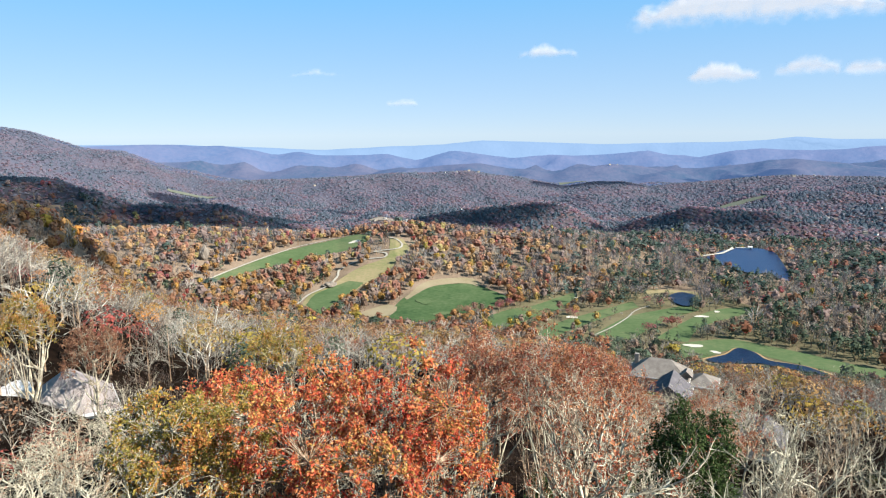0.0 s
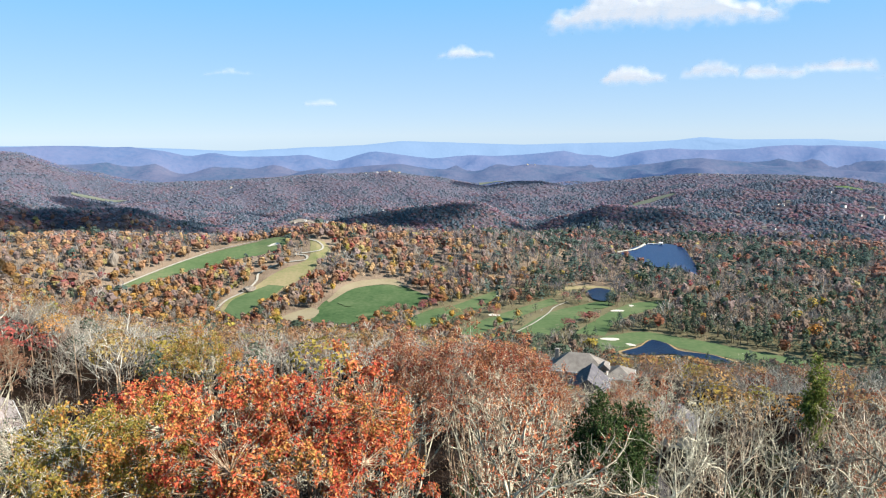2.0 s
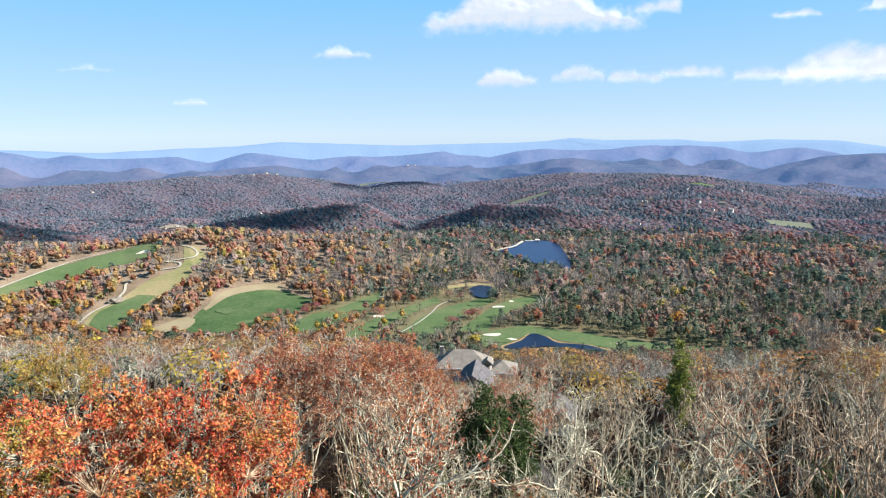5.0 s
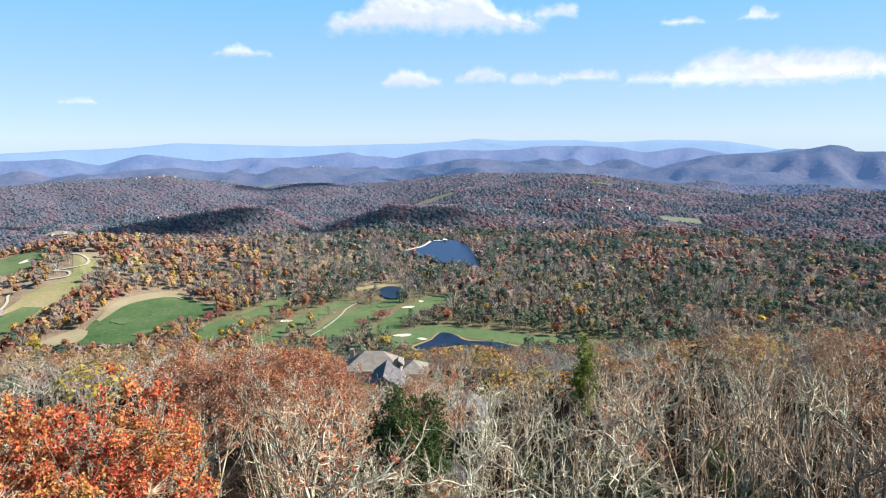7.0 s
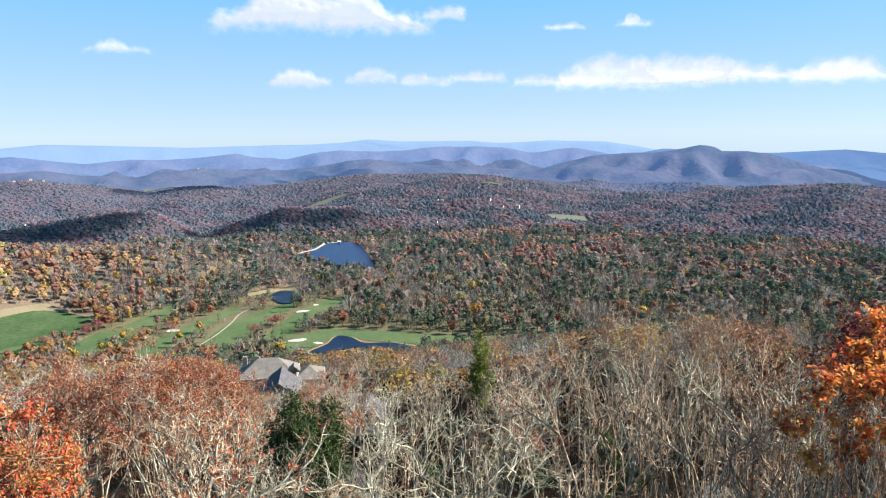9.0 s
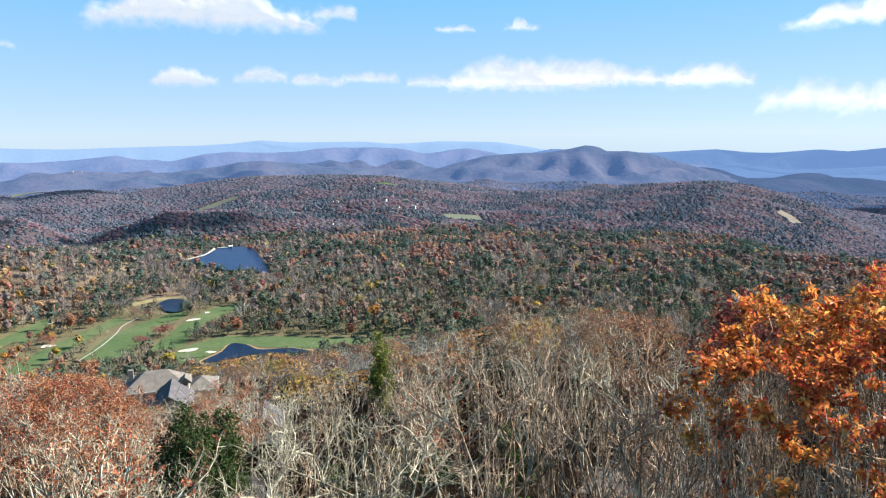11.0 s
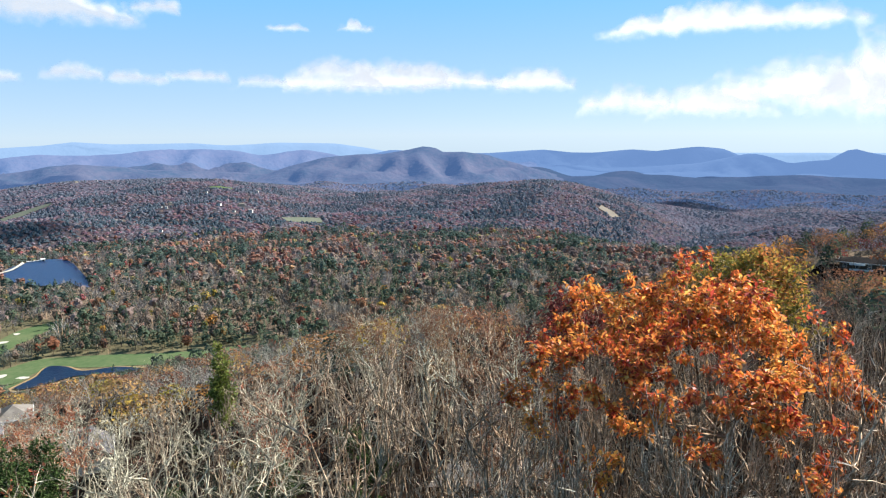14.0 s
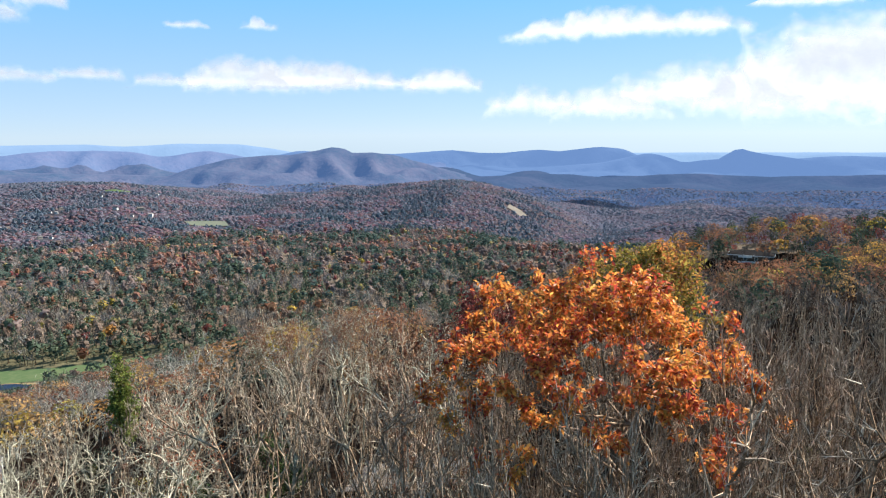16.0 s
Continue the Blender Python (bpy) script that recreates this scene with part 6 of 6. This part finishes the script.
# saplings and brush under the near trees
x, y = scatter(rng, 10, 86, 2.6)
ok = free(x, y, 0.8) & (rng.uniform(0, 1, len(x)) < np.where(np.degrees(np.arctan2(x, y)) > 40, 0.4, 0.75)) & ((np.hypot(x, y) > 24) | (np.degrees(np.arctan2(x, y)) > 25) | (np.degrees(np.arctan2(x, y)) < -26))
x, y = x[ok], y[ok]
az = np.degrees(np.arctan2(x, y))
p = np.clip(0.5 + wave(x, y, 14, 61), 0, 1)
e = np.clip((az - 40) / 12, 0, 1)
o = np.ones_like(x)
west = np.clip((-22 - az) / 4, 0, 1)
brush = np.stack([0.1 * o, 0.3 * o + 0.5 * e, 0.15 * (1 - e) * p + 1.6 * west, 0.12 * p, 0.06 * o, 0.02 * o, 0.04 * o, 0.06 * (1 - p), 0.08 + 0.55 * np.clip((az - 8) / 6, 0, 1) * np.clip((48 - az) / 10, 0, 1) + 0.12 * e, 0.7 + 0.9 * e], 1)
brush_shapes = [[bare_shape(rng, 11, 4, 2, 0.0048, 0.42) for _ in range(6)] if k in ("mauve", "twig_grey", "twig_pale", "twig_brown") else [crown_shape(rng, 170, 0.026 if k == "pine" else 0.022, 0.45 if k == "pine" else 0.4, 0.1 if k == "pine" else 0.2) for _ in range(4)] for k in KINDS]
# all but the western brush takes the colours with shade painted in
for side, look_of in ((az < -23, ""), (az >= -23, "shade_")):
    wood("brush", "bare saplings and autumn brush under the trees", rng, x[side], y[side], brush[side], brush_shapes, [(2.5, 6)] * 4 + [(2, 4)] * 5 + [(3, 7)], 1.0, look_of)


# ---------- clouds ----------
def cloud_material():
    m, n, l, p = material("glowing_white_cloud", 1.0, 0.0)
    p.inputs["Base Color"].default_value = (0.2, 0.2, 0.2, 1)
    tr = n.new("ShaderNodeBsdfTranslucent")
    tr.inputs["Color"].default_value = (0.2, 0.2, 0.205, 1)
    # added emission stands in for sunlight scattered inside the cloud
    p.inputs["Emission Color"].default_value = (1.0, 1.0, 1.0, 1)
    p.inputs["Emission Strength"].default_value = 0.42
    body = n.new("ShaderNodeMixShader")
    body.inputs["Fac"].default_value = 0.5
    l.new(p.outputs["BSDF"], body.inputs[1])
    l.new(tr.outputs["BSDF"], body.inputs[2])
    at = n.new("ShaderNodeAttribute")
    at.attribute_name = "tone"
    clear = n.new("ShaderNodeBsdfTransparent")
    mx = n.new("ShaderNodeMixShader")
    t = noise_node(n, l, 0.012, 6)
    wisp = n.new("ShaderNodeMath")
    wisp.operation = "MULTIPLY_ADD"
    wisp.inputs[1].default_value, wisp.inputs[2].default_value = 1.0, -0.55
    l.new(t.outputs["Fac"], wisp.inputs[0])
    add = n.new("ShaderNodeMath")
    add.use_clamp = True
    l.new(at.outputs["Fac"], add.inputs[0])
    l.new(wisp.outputs[0], add.inputs[1])
    soft = n.new("ShaderNodeMapRange")
    soft.interpolation_type = "SMOOTHSTEP"
    soft.inputs["From Min"].default_value, soft.inputs["From Max"].default_value = 0.02, 1.1
    l.new(add.outputs[0], soft.inputs["Value"])
    l.new(soft.outputs["Result"], mx.inputs["Fac"])
    l.new(clear.outputs["BSDF"], mx.inputs[1])
    l.new(body.outputs["Shader"], mx.inputs[2])
    l.new(mx.outputs["Shader"], n["Material Output"].inputs["Surface"])
    return m


M["cloud"] = cloud_material()


def cloud(az, wide, el0, el1, puffs, density=1.0, dist=4550.0, seed=0):
    """A cumulus bank far off: a billowed sheet of overlapping puffs with a flatter base, thinning out at its edges."""
    g = np.random.RandomState(seed + 5)
    W, H = dist * radians(wide), dist * radians(el1 - el0)
    nu, nv = max(36, int(wide * 7)), max(22, int((el1 - el0) * 13))
    u, v = np.meshgrid(np.linspace(-0.66, 0.66, nu) * W, np.linspace(-0.4, 1.3, nv) * H, indexing="ij")
    # tops of the heads along the bank, over a nearly level base
    crown = 0.62 * np.sqrt(np.clip(1 - (np.abs(u) / (0.52 * W)) ** 2.2, 0, 1)) * H
    for i in range(puffs):
        pu = W * g.uniform(-0.4, 0.4)
        env = 1 - (abs(pu) / (0.52 * W)) ** 2
        crown = np.maximum(crown, H * g.uniform(0.6, 0.95) * env * np.exp(-((u - pu) / (H * g.uniform(0.6, 1.1))) ** 4))
    ragged = 0.13 * wave(u, v, H * 0.9, seed) + 0.10 * wave(u, v, H * 0.4, seed + 1) + 0.06 * wave(u, v, H * 0.17, seed + 2)
    above = (crown - v) / (0.42 * H) + ragged
    below = (v + 0.16 * H) / (0.34 * H) + 0.6 * ragged
    ends = (0.58 - np.abs(u) / W) / 0.16 + ragged
    d = np.clip(np.minimum(np.minimum(above, below), ends), 0, 1.1)
    d = d * density * np.clip((0.65 - np.abs(u) / W) / 0.06, 0, 1)
    bulge = H * 0.3 * np.sqrt(np.clip(d, 0, 1.5))
    right = toward(az + 90)
    back = toward(az)
    mid = toward(az) * dist
    base = EYE_Z + dist * math.tan(radians(el0))
    X = mid.x + right.x * u - back.x * bulge
    Y = mid.y + right.y * u - back.y * bulge
    Z = base + v
    ok = d > 0.03
    i, j = np.meshgrid(np.arange(nu - 1), np.arange(nv - 1), indexing="ij")
    keepf = (ok[:-1, :-1] | ok[1:, :-1] | ok[1:, 1:] | ok[:-1, 1:])
    f = np.stack([i * nv + j, (i + 1) * nv + j, (i + 1) * nv + j + 1, i * nv + j + 1], -1)[keepf]
    me = mesh_of("cloud", np.stack([X, Y, Z], -1).reshape(-1, 3), f, [M["cloud"]], tone=np.clip(d, 0, 1).ravel(), smooth=True)
    return tagged(new("cloud", me), "white fair-weather cumulus cloud with soft edges", "cloud", "clouds", "structure")


for i, (az, w, e0, e1, k, q) in enumerate([
        (23.6, 16.4, 8.2, 12.4, 9, 1.15), (33.0, 3.6, 9.0, 11.0, 3, 0.9), (52.5, 26, 3.9, 5.5, 12, 0.75), (8.5, 4.2, 6.1, 7.4, 5, 0.75), (21.7, 4.8, 3.9, 5.7, 6, 1.0), (-9.9, 4, 4.7, 5.5, 4, 0.4), (-3.2, 2.6, 2.4, 3.3, 3, 0.5), (27.4, 4, 4.2, 6.0, 5, 0.75),
        (31.5, 4.5, 4.0, 5.7, 5, 0.8), (36, 4.2, 4.2, 5.8, 5, 0.75), (41.4, 4.8, 3.9, 5.6, 6, 0.8), (46.5, 8, 3.7, 6.8, 10, 1.0), (51.5, 8, 3.7, 7.1, 11, 1.1), (56.5, 7, 3.8, 6.3, 9, 0.9),
        (62.5, 6, 3.6, 6.2, 8, 1.0), (42.9, 3.2, 8.1, 9.1, 4, 0.8), (48, 2.9, 8.1, 9.3, 4, 0.8), (76.8, 17.5, 7.5, 10.6, 16, 1.15), (69.7, 7, 1.7, 4.9, 8, 0.8), (76.3, 9, 1.4, 5.0, 10, 0.8),
        (81, 9, 2.2, 7.0, 11, 0.95), (86.5, 9, 1.6, 6.5, 12, 0.95), (91.5, 11, 1.5, 9.6, 16, 1.1), (93.5, 9, 4.2, 10.5, 12, 1.1)]):
    cloud(az, w, e0, e1, k, q, 4760.0 + 10 * (i % 9), seed=40 + i)


def high_cloud(az, r, long, wide, turn, seed):
    """An unseen cloud, 900 m up towards the sun, added so that its shade falls on the land at az, r."""
    g = np.random.RandomState(seed)
    x, y = polar(az, r)
    s = toward(SUN_AZ, SUN_EL)
    up = 900.0
    cx, cy = x + s.x / s.z * up, y + s.y / s.z * up
    n = 44
    u, v = np.meshgrid(np.linspace(-1.25, 1.25, n), np.linspace(-1.25, 1.25, n), indexing="ij")
    d = np.zeros_like(u)
    for _ in range(22):
        a, b = g.uniform(-0.75, 0.75, 2)
        d += 0.55 * np.exp(-(((u - a) / 0.35) ** 2 + ((v - b) / 0.35) ** 2))
    rim = np.clip(1.35 - 1.1 * (u ** 2 + v ** 2), 0, 1)
    d = np.clip(d, 0, 1.6) * rim + 0.12 * wave(u, v, 0.6, seed) * rim
    c, q = math.cos(radians(turn)), math.sin(radians(turn))
    lu, lv = u * long / 2, v * wide / 2
    X, Y = cx + lu * c - lv * q, cy + lu * q + lv * c
    Z = height(x, y) + up + 60 * np.sqrt(np.clip(d, 0, 2))
    ok = d > 0.05
    i, j = np.meshgrid(np.arange(n - 1), np.arange(n - 1), indexing="ij")
    keepf = (ok[:-1, :-1] | ok[1:, :-1] | ok[1:, 1:] | ok[:-1, 1:])
    f = np.stack([i * n + j, (i + 1) * n + j, (i + 1) * n + j + 1, i * n + j + 1], -1)[keepf]
    me = mesh_of("cloud", np.stack([X, Y, Z], -1).reshape(-1, 3), f, [M["cloud"]], tone=np.clip(d * 1.1, 0, 0.84).ravel(), smooth=True)
    return tagged(new("cloud", me), "unseen white cumulus high over the valley, placed to shade the hills", "cloud", "clouds", "structure")


for i, (az, r, long, wide, turn) in enumerate([(-31, 540, 300, 150, 0), (-27, 1330, 760, 300, -10), (-16, 1380, 520, 240, 15), (4.5, 1450, 420, 170, 0), (-7.5, 1850, 240, 120, 0), (22.5, 1440, 420, 120, -25), (11, 2350, 300, 120, 10),
                                               (15, 2300, 320, 120, -10), (62, 2250, 500, 170, -60), (76, 2500, 420, 170, -70), (24, 2950, 420, 200, -20), (79, 3500, 700, 220, -70), (-20, 2000, 260, 90, 0)]):
    high_cloud(az, r, long, wide, turn, 300 + i)
